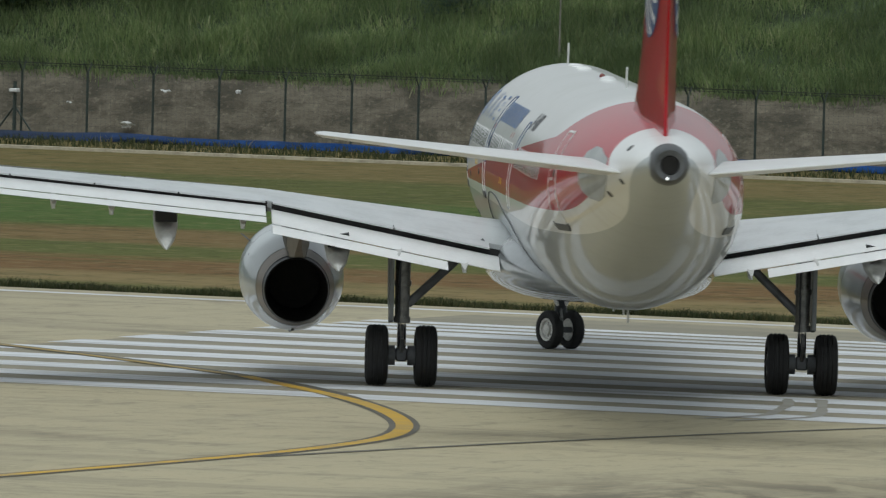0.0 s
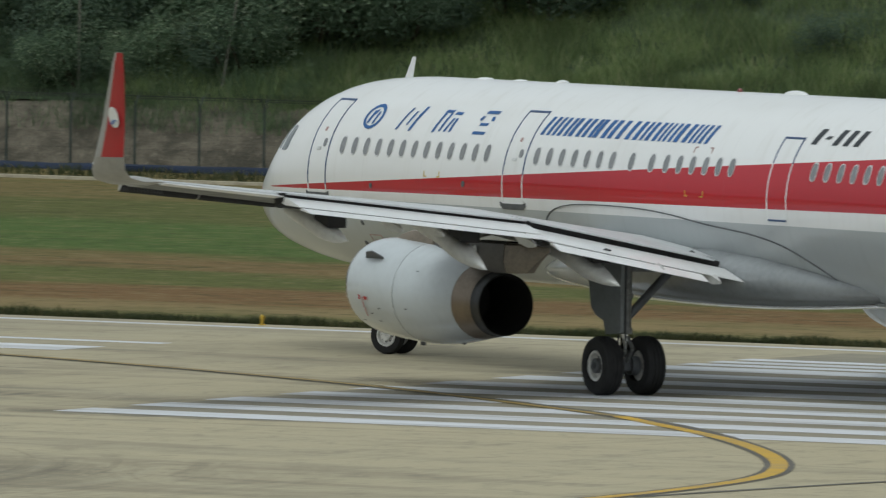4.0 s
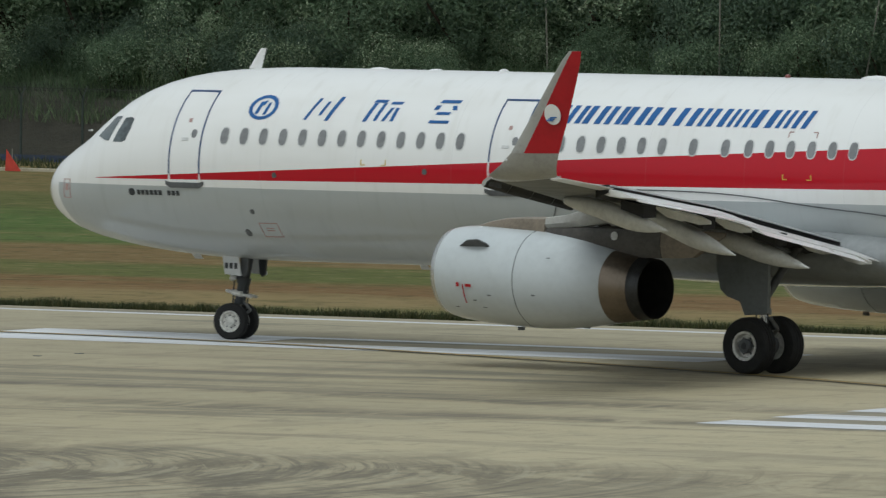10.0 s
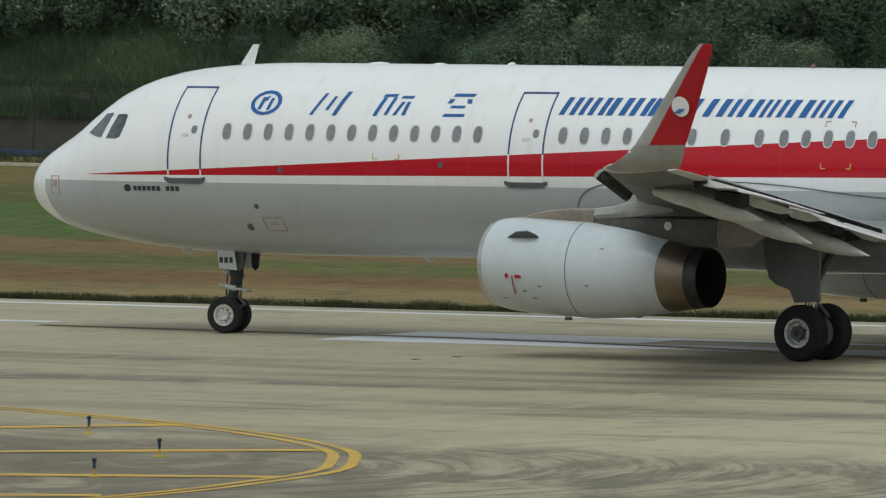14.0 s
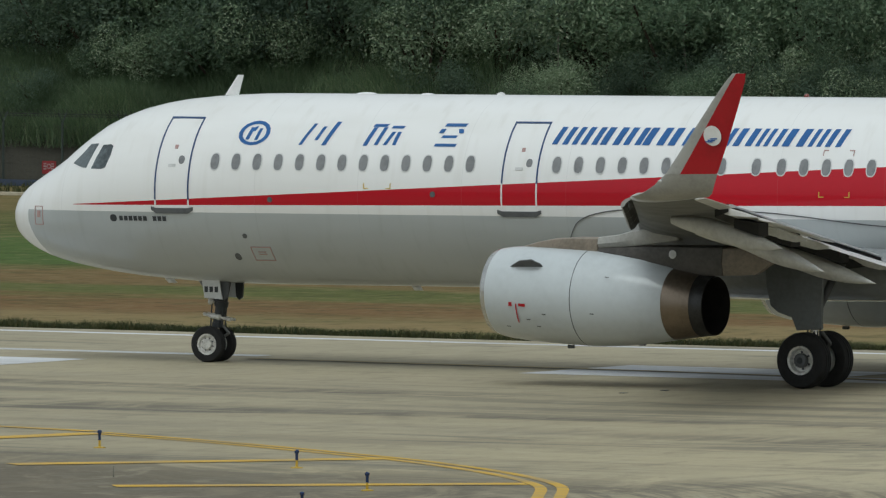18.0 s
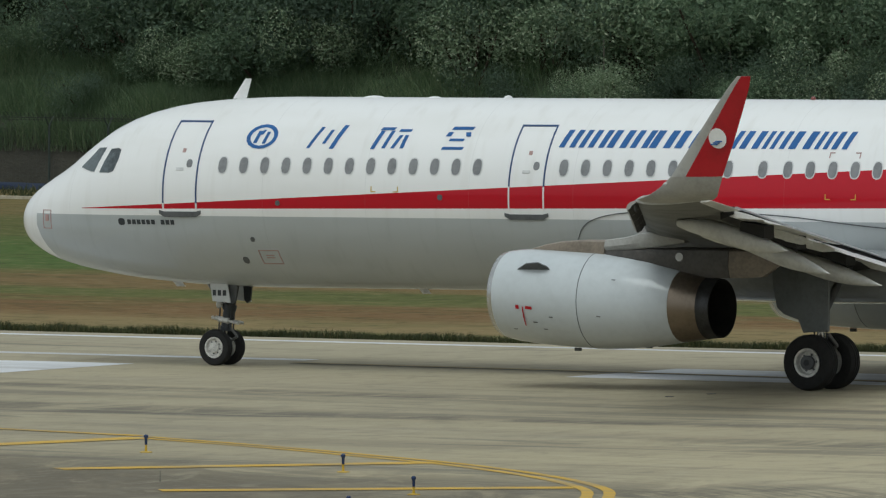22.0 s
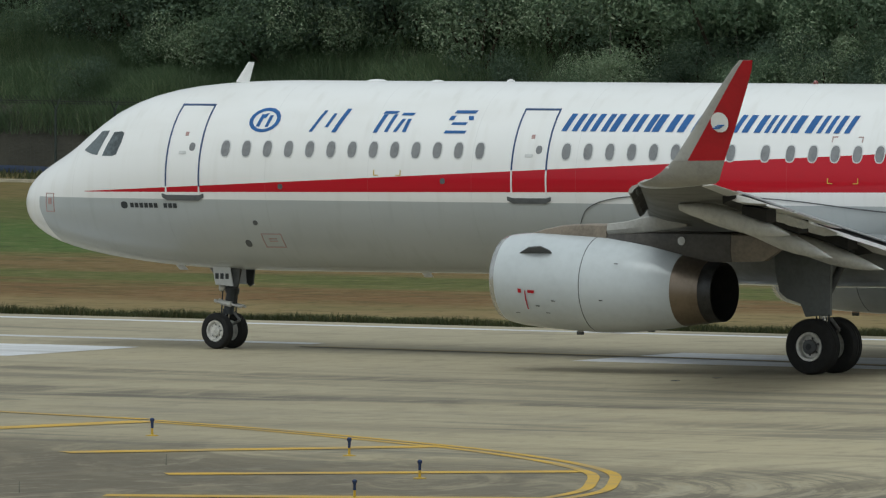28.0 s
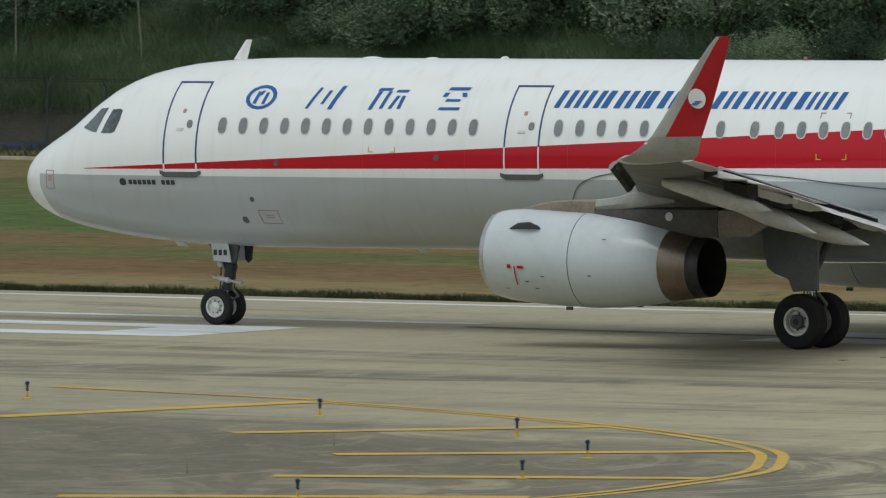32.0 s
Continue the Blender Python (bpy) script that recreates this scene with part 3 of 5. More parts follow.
skin(bm, [ring(q) for q in sorted(set(cuts))])
part("fuselage", bm, LIVERY, PLANE, "white hull with a tapering red band and a grey belly", 50, True)


def film(name, cols, mat, parent=PLANE, side=1, off=0.006, rows=6, label="", thick=0.004):
    """A thin piece that hugs the hull: columns of (aft, low, high)."""
    bm = bmesh.new()
    outer = [[hull_at(a, lo + (hi - lo) * k / rows, side, off) for k in range(rows + 1)] for a, lo, hi in cols]
    inner = [[hull_at(a, lo + (hi - lo) * k / rows, side, off - thick - 0.012) for k in range(rows + 1)] for a, lo, hi in cols]
    skin(bm, outer, False, False)
    skin(bm, [c for c in inner], False, False)
    for o, i in ((outer[0], inner[0]), (outer[-1], inner[-1]), ([c[0] for c in outer], [c[0] for c in inner]), ([c[-1] for c in outer], [c[-1] for c in inner])):
        skin(bm, [o, i], False, False)
    bmesh.ops.remove_doubles(bm, verts=bm.verts, dist=1e-5)
    return part(name, bm, mat, parent, label, 40, True)


def oval(name, aft, z, ra, rz, mat, parent=PLANE, side=1, off=0.006, label="", power=2.6):
    """A rounded pane on the hull."""
    k = 5
    cols = []
    for i in range(-k, k + 1):
        u = math.sin(i / k * math.pi / 2)
        hgt = rz * max(0.06, (1 - abs(u) ** power)) ** (1 / power)
        cols.append((aft + ra * u, z - hgt, z + hgt))
    return film(name, cols, mat, parent, side, off, 4, label)


def slant_bar(name, a0, a1, z0, z1, lean_=0.0, mat=BLUE, parent=PLANE, side=1, off=0.008, label=""):
    """A plain slanted bar of a marking."""
    bm = bmesh.new()
    rows = 3
    for o in (off, off - 0.012):
        skin(bm, [[hull_at(a + lean_ * (k / rows - 0.5), z0 + (z1 - z0) * k / rows, side, o) for k in range(rows + 1)] for a in (a0, a1)], False, False)
    return part(name, bm, mat, parent, label, False, True)


# cabin windows: one row along each side
WINDOWS = [6.29 + 0.523 * i for i in range(13)] + [14.67 + 0.527 * i for i in range(7)] + [18.64, 19.47] + [20.07 + 0.534 * i for i in range(6)] + [26.05 + 0.53 * i for i in range(17)]
for side in (1, -1):
    for a in WINDOWS:
        w = oval("cabin_window", a, 4.52, 0.122, 0.19, RIMGREY, PLANE, side, 0.007)
        oval("pane", a, 4.52, 0.100, 0.165, GLASS, w, side, 0.013)


def cabin_door(a0, a1, z0, z1, side, colour, sill=True, spy=True):
    door = film("cabin_door", [(a0, z0, z1), ((a0 + a1) / 2, z0, z1), (a1, z0, z1)], LIVERY, PLANE, side, 0.004, 8, "")
    t = 0.036
    zr = 3.57 + 0.0083 * (a0 - 2.6)
    red_top = 3.457 + 0.0482 * (a0 + a1) / 2
    split = min(max(red_top, z0 + 0.1), z1 - 0.1)
    for x0, x1 in ((a0, a0 + t), (a1 - t, a1)):
        film("door_outline", [(x0, split, z1), (x1, split, z1)], colour, door, side, 0.011, 8)
        film("door_outline", [(x0, z0, split - 0.002), (x1, z0, split - 0.002)], WHITE, door, side, 0.011, 6)
    film("door_outline", [(a0 + t, z1 - t, z1), (a1 - t, z1 - t, z1)], colour, door, side, 0.011, 1)
    if sill:
        film("door_sill", [(a0 - 0.09, z0 - 0.045, z0 + 0.03), (a0 + 0.04, z0 - 0.115, z0), (a1 - 0.04, z0 - 0.115, z0), (a1 + 0.09, z0 - 0.045, z0 + 0.03)], SEAM, door, side, 0.02, 2, "dark grey door sill")
    else:
        film("door_outline", [(a0 + t, z0, z0 + t), (a1 - t, z0, z0 + t)], colour, door, side, 0.011, 1)
    if spy:
        oval("door_window", (a0 + a1) / 2 + 0.2, 4.55, 0.07, 0.085, GLASS, door, side, 0.013)
        film("door_handle", [(a0 + 0.32, 4.40, 4.46), (a0 + 0.5, 4.40, 4.46)], RIMGREY, door, side, 0.015, 1)
        film("placard", [(a0 + 0.4, 4.78, 4.86), (a0 + 0.48, 4.78, 4.86)], ROSE, door, side, 0.012, 1)
    return door


for side in (1, -1):
    cabin_door(4.80, 5.68, 3.53, 5.44, side, NAVY)
    cabin_door(13.36, 14.24, 3.54, 5.40, side, NAVY)
    cabin_door(24.32, 25.13, 3.52, 5.16, side, NAVY, False, False)
    cabin_door(36.55, 37.45, 3.62, 5.30, side, WHITE)

# plain blue shapes where the name stands on each side, dark bars for the registration and the type
for side in (1, -1):
    for k in range(16):
        q0, q1 = 2 * math.pi * k / 16, 2 * math.pi * (k + 1) / 16
        bm = bmesh.new()
        skin(bm, [[hull_at(7.09 + (r * 1.5) * math.cos(q), 5.12 + r * math.sin(q), side, 0.008) for r in (0.19, 0.255)] for q in (q0, q1)], False, False)
        part("name_ring", bm, BLUE, PLANE, "", False, True)
    for a, strokes in ((6.88, ((.06, .15, .22, .74, -.06), (.17, .24, .58, .78, -.05), (.28, .36, .2, .7, -.05))),
                       (8.32, ((.05, .13, .02, .92, -.22), (.36, .44, .22, .80, -.12), (.60, .71, 0, 1.0, -.20))),
                       (9.84, ((.07, .17, 0, .78, -.14), (.33, .42, .04, .78, -.12), (.12, .46, .80, .92, -.05), (.58, .88, .74, .85, -.03), (.56, .65, .04, .60, -.14), (.74, .83, .04, .60, -.05))),
                       (11.50, ((.20, .72, .84, .97, -.04), (.12, .24, .56, .74, -.04), (.58, .70, .56, .74, .04), (.22, .58, .36, .47, -.03), (.10, .62, 0, .12, -.03)))):
        for u0, u1, v0, v1, ln in strokes:
            slant_bar("name_stroke", a + u0, a + u1, 4.875 + 0.49 * v0, 4.875 + 0.49 * v1, -ln, BLUE, PLANE, side)
    for a0, a1 in ((14.50, 14.92), (15.00, 15.16), (15.23, 15.66), (15.71, 16.22), (16.30, 16.76), (16.78, 17.34), (17.42, 17.98), (18.18, 18.72),
                   (18.82, 18.98), (19.05, 19.54), (19.62, 19.95), (20.05, 20.21), (20.28, 20.84), (20.93, 21.28), (21.36, 21.78)):
        a0, a1 = 14.5 + (a0 - 14.5) * 0.955, 14.5 + (a1 - 14.5) * 0.955
        if a1 - a0 < 0.2:
            slant_bar("name_bar", a0, a1 - 0.03, 4.94, 5.30, 0.13, BLUE, PLANE, side)
            continue
        w = (a1 - a0) * 0.33
        slant_bar("name_bar", a0, a0 + w, 4.94, 5.30, 0.13, BLUE, PLANE, side)
        slant_bar("name_bar", a1 - w - 0.02, a1 - 0.02, 4.94, 5.30, 0.13, BLUE, PLANE, side)
    for i in range(5):
        slant_bar("registration_bar", 25.5 + i * 0.42, 25.5 + i * 0.42 + (0.22 if i != 1 else 0.2), 5.04 if i != 1 else 5.15, 5.34 if i != 1 else 5.21, 0.1, INK, PLANE, side)
    oval("type_roundel", 3.68, 3.30, 0.085, 0.075, INK, PLANE, side)
    for i in range(10):
        if i != 6:
            slant_bar("type_bar", 3.84 + i * 0.125, 3.84 + i * 0.125 + 0.095, 3.25, 3.35, 0, INK, PLANE, side)
    # small hull fittings
    for a, z, r in ((7.7, 3.73, 0.055), (11.7, 3.88, 0.06), (6.95, 2.95, 0.05), (6.6, 2.5, 0.07)):
        oval("hull_port", a, z, r, r, SEAM, PLANE, side, 0.012)
    for a, z, flip, paint in ((10.0, 3.98, 0, YELLOWMARK), (10.55, 3.98, 1, YELLOWMARK), (21.0, 3.90, 0, YELLOWMARK), (21.62, 3.90, 1, YELLOWMARK), (21.0, 4.86, 0, ROSE), (21.62, 4.86, 1, ROSE)):
        film("corner_mark", [(a, z, z + 0.02), (a + 0.12, z, z + 0.02)], paint, PLANE, side, 0.008, 1)
        u = a + 0.1 * flip
        up = (z - 0.1, z - 0.002) if paint is ROSE else (z + 0.022, z + 0.12)
        film("corner_mark", [(u, *up), (u + 0.02, *up)], paint, PLANE, side, 0.008, 1)
    for u0, u1, v0, v1 in ((7.0, 7.02, 2.42, 2.72), (7.48, 7.5, 2.42, 2.72), (7.02, 7.48, 2.42, 2.435), (7.02, 7.48, 2.705, 2.72), (7.15, 7.35, 2.55, 2.565), (7.15, 7.35, 2.60, 2.615)):
        film("hatch_outline", [(u0, v0, v1), (u1, v0, v1)], ROSE, PLANE, side, 0.008, 2)
    for u0, u1, v0, v1 in ((1.36, 1.385, 3.12, 3.52), (1.62, 1.645, 3.12, 3.52), (1.385, 1.62, 3.12, 3.135), (1.385, 1.62, 3.505, 3.52), (1.45, 1.56, 3.28, 3.42)):
        film("probe_outline", [(u0, v0, v1), (u1, v0, v1)], ROSE, PLANE, side, 0.008, 2)

# flight deck windows
for side in (1, -1):
    film("flight_deck_window", [(3.04, 4.335, 4.35), (3.11, 4.335, 4.56), (3.20, 4.335, 4.83), (3.32, 4.335, 4.84), (3.43, 4.37, 4.85), (3.51, 4.62, 4.82)], COCKPIT, PLANE, side, 0.008, 5, "dark flight deck window")
    film("flight_deck_window", [(2.41, 4.43, 4.45), (2.64, 4.38, 4.67), (2.77, 4.355, 4.84), (2.88, 4.35, 4.85), (2.95, 4.58, 4.855), (3.02, 4.83, 4.86)], COCKPIT, PLANE, side, 0.008, 5, "dark flight deck window")

# belly fairing between the wings, its edge a dark seal
bm = bmesh.new()
loops = []
for q in [13.4, 13.8, 14.4, 15.2, 16.5, 18, 20, 22, 23.4, 24.6, 25.6, 26.4, 26.9, 27.2]:
    u = math.sin(math.pi * np.clip((q - 13.4) / 13.8, 0, 1)) ** 0.6
    w, lo, hi = 0.9 + 1.28 * u, 2.1 - 0.42 * u, 2.25 + 0.85 * u
    lp = []
    for i in range(28):
        t = 2 * math.pi * i / 28
        cy, cz = math.cos(t), math.sin(t)
        lp.append((AXLE - q, w * math.copysign(abs(cy) ** 0.75, cy), (lo + hi) / 2 + (hi - lo) / 2 * math.copysign(abs(cz) ** 0.8, cz)))
    loops.append(lp)
skin(bm, loops)
# hull grey taken darker, with the shade between the wings in its colour
part("belly_fairing", bm, plain("shaded_belly_grey", (0.29, 0.305, 0.31), 0.36, 0, 1.0, 0.12, 0.8), PLANE, "grey belly fairing between the wings", 50, True)
for side in (1, -1):
    path = [(14.95, 3.0), (15.19, 3.33), (15.69, 3.52), (16.55, 3.61), (18.44, 3.62), (20.05, 3.55), (21.83, 3.37), (23.61, 3.22), (24.83, 3.0), (25.8, 2.62), (26.35, 2.25), (26.75, 2.0)]
    cols = [(a, z - 0.010, z + 0.010) for a, z in [(p.x, p.y) for p in spline([(a, z, 0) for a, z in path], 5)]]
    film("fairing_seal", cols, SEAM, PLANE, side, 0.02, 1, "dark seal round the wing fairing")


# ---- wings ----
def le(y):
    return 16.75 + 0.562 * (y - 1.97)


def te(y):
    return 22.95 if y < 6.4 else 22.95 + 0.362 * (y - 6.4)


def zte(y):
    return float(np.interp(y, [0, 1.95, 6.4, 11.5, 16.3], [2.34, 2.61, 3.44, 3.92, 4.36]))


def zle(y):
    return zte(y) + float(np.interp(y, [0, 2, 6.4, 16.3], [0.36, 0.34, 0.12, -0.02]))


def foil(y, side, f0, f1, tc, drop=0.0, k=9):
    """Loop of a wing section between two chord fractions."""
    x0, x1, z0, z1 = le(y), te(y), zle(y), zte(y)
    ch = x1 - x0
    top, bot = [], []
    for i in range(k + 1):
        f = f0 + (f1 - f0) * (1 - math.cos(math.pi * i / k)) / 2
        th = 5 * tc * (0.2969 * math.sqrt(max(f, 0)) - 0.126 * f - 0.3516 * f * f + 0.2843 * f**3 - 0.1015 * f**4) * ch
        zc = z0 + (z1 - z0) * f + 0.004 * ch * math.sin(math.pi * f)
        top.append(Vector((AXLE - (x0 + f * ch), y * side, zc + th * 0.55 + 0.004 - drop)))
        bot.append(Vector((AXLE - (x0 + f * ch), y * side, zc - th * 1.22 - 0.004 - drop)))
    return top + bot[::-1]


def flap_loop(y, side, lead, length, drop, sink, thick):
    """Loop of a flap or tab that hangs behind the wing."""
    xa, z = te(y) + lead, zte(y) - drop
    pts = []
    for f, up, dn in ((0, 0, 0), (0.06, 0.5, 0.35), (0.25, 0.75, 0.5), (0.6, 0.5, 0.3), (1, 0.06, 0.06)):
        pts.append((xa + f * length, z - sink * f + up * thick, z - sink * f - dn * thick))
    return [Vector((AXLE - a, y * side, t)) for a, t, _ in pts] + [Vector((AXLE - a, y * side, b)) for a, _, b in reversed(pts[1:])]


for side in (1, -1):
    bm = bmesh.new()
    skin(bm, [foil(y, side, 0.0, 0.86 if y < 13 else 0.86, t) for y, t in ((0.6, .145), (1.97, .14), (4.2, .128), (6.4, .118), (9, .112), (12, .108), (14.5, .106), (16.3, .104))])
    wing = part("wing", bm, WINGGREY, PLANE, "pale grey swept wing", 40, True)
    # downward faces get the grey with under-wing shade in its colour
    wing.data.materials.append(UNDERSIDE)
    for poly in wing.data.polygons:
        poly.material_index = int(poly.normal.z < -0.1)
    # near-black fill standing for the shade in the cove behind the fixed wing
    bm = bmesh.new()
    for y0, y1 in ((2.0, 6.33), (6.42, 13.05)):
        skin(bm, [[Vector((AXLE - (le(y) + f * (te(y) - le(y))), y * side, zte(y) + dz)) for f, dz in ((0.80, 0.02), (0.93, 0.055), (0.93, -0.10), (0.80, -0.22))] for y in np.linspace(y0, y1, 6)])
    part("flap_cove_shade", bm, GAPSHADE, wing, "near-black fill for the shaded slot between wing and lowered flaps", False, True)
    # spoiler panels on the rear of the wing
    for y0, y1 in ((2.2, 4.0), (4.03, 6.32), (6.46, 8.1), (8.13, 9.7), (9.73, 11.3), (11.33, 12.95)):
        bm = bmesh.new()
        rows = []
        for y in (y0, y1):
            ch = te(y) - le(y)
            lp = foil(y, side, 0.70, 0.86, 0.118)[:10]
            back = Vector((AXLE - (le(y) + 0.955 * ch), y * side, zte(y) + 0.055))
            top = [lp[0] + Vector((0, 0, .012)), lp[5] + Vector((0, 0, .014)), lp[9] + Vector((0, 0, .014)), back]
            rows.append(top + [v - Vector((0, 0, .03)) for v in reversed(top)])
        skin(bm, rows)
        part("spoiler", bm, WINGGREY, wing, "", False, True)
    # flaps with their rear tabs
    for y0, y1, lead, ln, dr, sk in ((2.02, 6.34, -0.48, 1.08, 0.12, 0.20), (6.46, 13.0, -0.36, 0.86, 0.09, 0.11)):
        bm = bmesh.new()
        skin(bm, [flap_loop(y, side, lead, ln, dr, sk, 0.12) for y in np.linspace(y0, y1, 5)])
        flap = part("flap", bm, WHITE, wing, "lowered white wing flap", 40, True)
        bm = bmesh.new()
        skin(bm, [flap_loop(y, side, lead + ln + 0.02, 0.42, dr + sk + 0.035, sk * 0.7, 0.045) for y in np.linspace(y0 + (1.0 if y0 < 6 else 0), y1, 5)])
        part("flap_tab", bm, WHITE, flap, "", 40, True)
    bm = bmesh.new()
    skin(bm, [foil(y, side, 0.845, 1.0, 0.10, 0.02) for y in (13.1, 14.6, 16.2)])
    part("aileron", bm, WHITE, wing, "", 40, True)
    # drooped leading edge slats
    for y0, y1 in ((2.3, 5.0), (6.6, 9.1), (9.15, 11.5), (11.55, 13.9), (13.95, 16.25)):
        bm = bmesh.new()
        rows = []
        for y in np.linspace(y0, y1, 3):
            c = min(0.34, (te(y) - le(y)) * 0.13)
            x0, z0 = le(y) - 0.22, zle(y) - 0.15
            rows.append([Vector((AXLE - (x0 + u * c), y * side, z0 + v * c)) for u, v in ((0, -.08), (.12, .22), (.45, .48), (1.25, .72), (1.0, .42), (.6, .18), (.4, -.12), (.15, -.22))])
        skin(bm, rows)
        slat = part("slat", bm, UNDERGREY, wing, "drooped leading edge slat", 40, True)
        # shade in the hollow of the slat, as a near-black strip
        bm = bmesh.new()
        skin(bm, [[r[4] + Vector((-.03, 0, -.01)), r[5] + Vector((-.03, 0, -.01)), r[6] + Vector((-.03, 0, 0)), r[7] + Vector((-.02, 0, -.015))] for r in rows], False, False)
        part("slat_back_shade", bm, GAPSHADE, slat, "hollow slat back, near-black for the shade inside", False, True)
    for i in range(12):
        y = 15.1 + i * 0.10
        c = (te(y) - le(y)) * 0.13
        bm = bmesh.new()
        block(bm, (AXLE - (le(y) - 0.22 + 0.62 * c) - 0.05, y * side, zle(y) - 0.15 + 0.1 * c), (0.02, 0.03, 0.12))
        part("slat_rib", bm, SEAM, wing, "", False, True)
    # flap track fairings: white canoes with pointed tails
    for y, xs, ln, wd in ((5.08, -2.2, 3.36, 0.24), (8.35, -1.9, 3.0, 0.23), (11.95, -1.7, 2.56, 0.20)):
        bm = bmesh.new()
        loops = []
        for i in range(11):
            f = i / 10
            r = math.sin(math.pi * min(1, 0.06 + f * 0.90)) ** 0.6 if f < 0.55 else math.sin(math.pi * min(1, 0.06 + 0.495)) ** 0.6 * (1 - ((f - 0.55) / 0.45) ** 1.9) + 0.03
            zt = zte(y) - 0.18 - (0.64 if y < 6 else 0.72 if y < 10 else 0.46) * max(0, f - 0.35) / 0.65 + 0.25 * max(0, 0.4 - f)
            loops.append([Vector((AXLE - (te(y) + xs + f * ln), (y + wd * r * math.cos(2 * math.pi * j / 12)) * side, zt - 0.12 + (0.28 if math.sin(2 * math.pi * j / 12) < 0 else 0.14) * r * math.sin(2 * math.pi * j / 12))) for j in range(12)])
        skin(bm, loops)
        part("flap_track_fairing", bm, CANOE, wing, "pale grey flap track fairing", 45, True)
        # shaded gap over the canoe, built as a near-black block
        bm = bmesh.new()
        x = AXLE - te(y)
        skin(bm, [[Vector((x + 0.15, (y + d) * side, zte(y) - .18)), Vector((x - 0.42, (y + d) * side, zte(y) - .26)), Vector((x - 0.42, (y + d) * side, zte(y) - .52)), Vector((x + 0.15, (y + d) * side, zte(y) - .36))] for d in (-0.2, 0.2)])
        part("fairing_gap_shade", bm, GAPSHADE, wing, "near-black block for the shaded gap above the fairing", False, True)
    for y in (2.7, 3.95, 6.9, 9.4, 10.5):
        bm = bmesh.new()
        x, z = te(y) + 0.78, zte(y) - 0.40
        skin(bm, [[Vector((AXLE - x + dx, (y - w) * side, z + up)), Vector((AXLE - x + dx, (y + w) * side, z + up)), Vector((AXLE - x + dx, (y + w * .5) * side, z + dn)), Vector((AXLE - x + dx, (y - w * .5) * side, z + dn))]
                  for dx, w, up, dn in ((0.85, .02, .20, .16), (0.5, .075, .15, -.02), (0.15, .065, .08, -.09), (-0.12, .012, -.02, -.075))])
        part("flap_hinge_fairing", bm, CANOE, wing, "", False, True)

    # upturned wing tip
    def tip_rows(keys, f0, f1):
        rows = []
        for y, z, x0, ch, ny, nz in keys:
            t = 0.05 * ch
            lp = []
            for f, w in ((0, 0), (.08, .75), (.3, 1), (.65, .7), (1, .06)):
                ff = f0 + (f1 - f0) * f
                ww = float(np.interp(ff, [0, .08, .3, .65, 1], [0.05, .75, 1, .7, .06]))
                lp.append((x0 + ff * ch, ww * t))
            a = [Vector((AXLE - x, (y + ny * w) * side, z + nz * w)) for x, w in lp]
            b = [Vector((AXLE - x, (y - ny * w) * side, z - nz * w)) for x, w in reversed(lp)]
            rows.append(a + b)
        return rows
    LOW = [(16.280, 4.360, 24.820, 1.740, 0, 1), (16.920, 4.380, 25.260, 1.700, -0.15, 1), (17.370, 4.460, 25.720, 1.580, -0.5, 0.87), (17.580, 4.610, 26.080, 1.380, -0.8, 0.6), (17.690, 4.860, 26.430, 1.170, -0.97, 0.22)]
    HIGH = [(17.692, 4.863, 26.434, 1.167, -0.97, 0.22), (17.830, 5.500, 26.980, 0.940, -0.99, 0.1), (18.050, 6.300, 27.680, 0.630, -0.99, 0.1), (18.170, 6.680, 28.040, 0.450, -0.99, 0.1), (18.220, 6.860, 28.240, 0.300, -0.99, 0.1)]
    bm = bmesh.new()
    skin(bm, tip_rows(LOW, 0, 1))
    part("winglet_root", bm, UNDERGREY, wing, "grey curved winglet root", 50, True)
    bm = bmesh.new()
    skin(bm, tip_rows(HIGH, 0.0, 0.30))
    part("winglet_edge", bm, UNDERGREY, wing, "grey winglet leading edge", 40, True)
    bm = bmesh.new()
    skin(bm, tip_rows(HIGH, 0.302, 1.0))
    wl = part("winglet", bm, RED, wing, "red upturned winglet with a white roundel", 40, True)
    for sgn in (1, -1):
        bm = bmesh.new()
        cx, cz = AXLE - 27.615, 5.62
        cy = 17.86
        rr = 0.20
        oo = (0.055 if sgn > 0 else -0.055)
        skin(bm, [[Vector((cx + rr * math.cos(u), (cy + 0.22 * rr * math.sin(u) + oo + dd) * side, cz + rr * math.sin(u))) for u in np.linspace(0, 2 * math.pi, 25)[:-1]] for dd in (-0.004, 0.004)])
        part("roundel", bm, WHITE, wing, "white roundel", False, True)
        for k in range(3):
            bm = bmesh.new()
            block(bm, (cx - 0.02 + 0.05 * k, (cy - 0.012 + oo * 1.12 + 0.0) * side, cz - 0.06 - 0.03 * k), (0.16, 0.008, 0.022), Matrix.Rotation(0.3, 3, "X") if side > 0 else Matrix.Rotation(-0.3, 3, "X"))
            part("roundel_bar", bm, BLUE, wing, "", False, True)
    bm = bmesh.new()
    lathe(bm, [(-0.05, 0.005), (-0.03, 0.03), (0.02, 0.04), (0.06, 0.02)], "x", (AXLE - 26.28, 17.63 * side, 4.70), 12)
    part("navigation_lamp", bm, LAMPCLEAR, wing, "clear wingtip lamp", True, True)

    # ---- engine under the wing ----
    EY = 5.77 * side

    def ez(a):
        return 1.955 - 0.048 * (a - 16.9)

    def spun(prof, seg=48):
        prof = [(15.6 + (a - 14.95) * 0.84, r * 0.95) for a, r in prof]
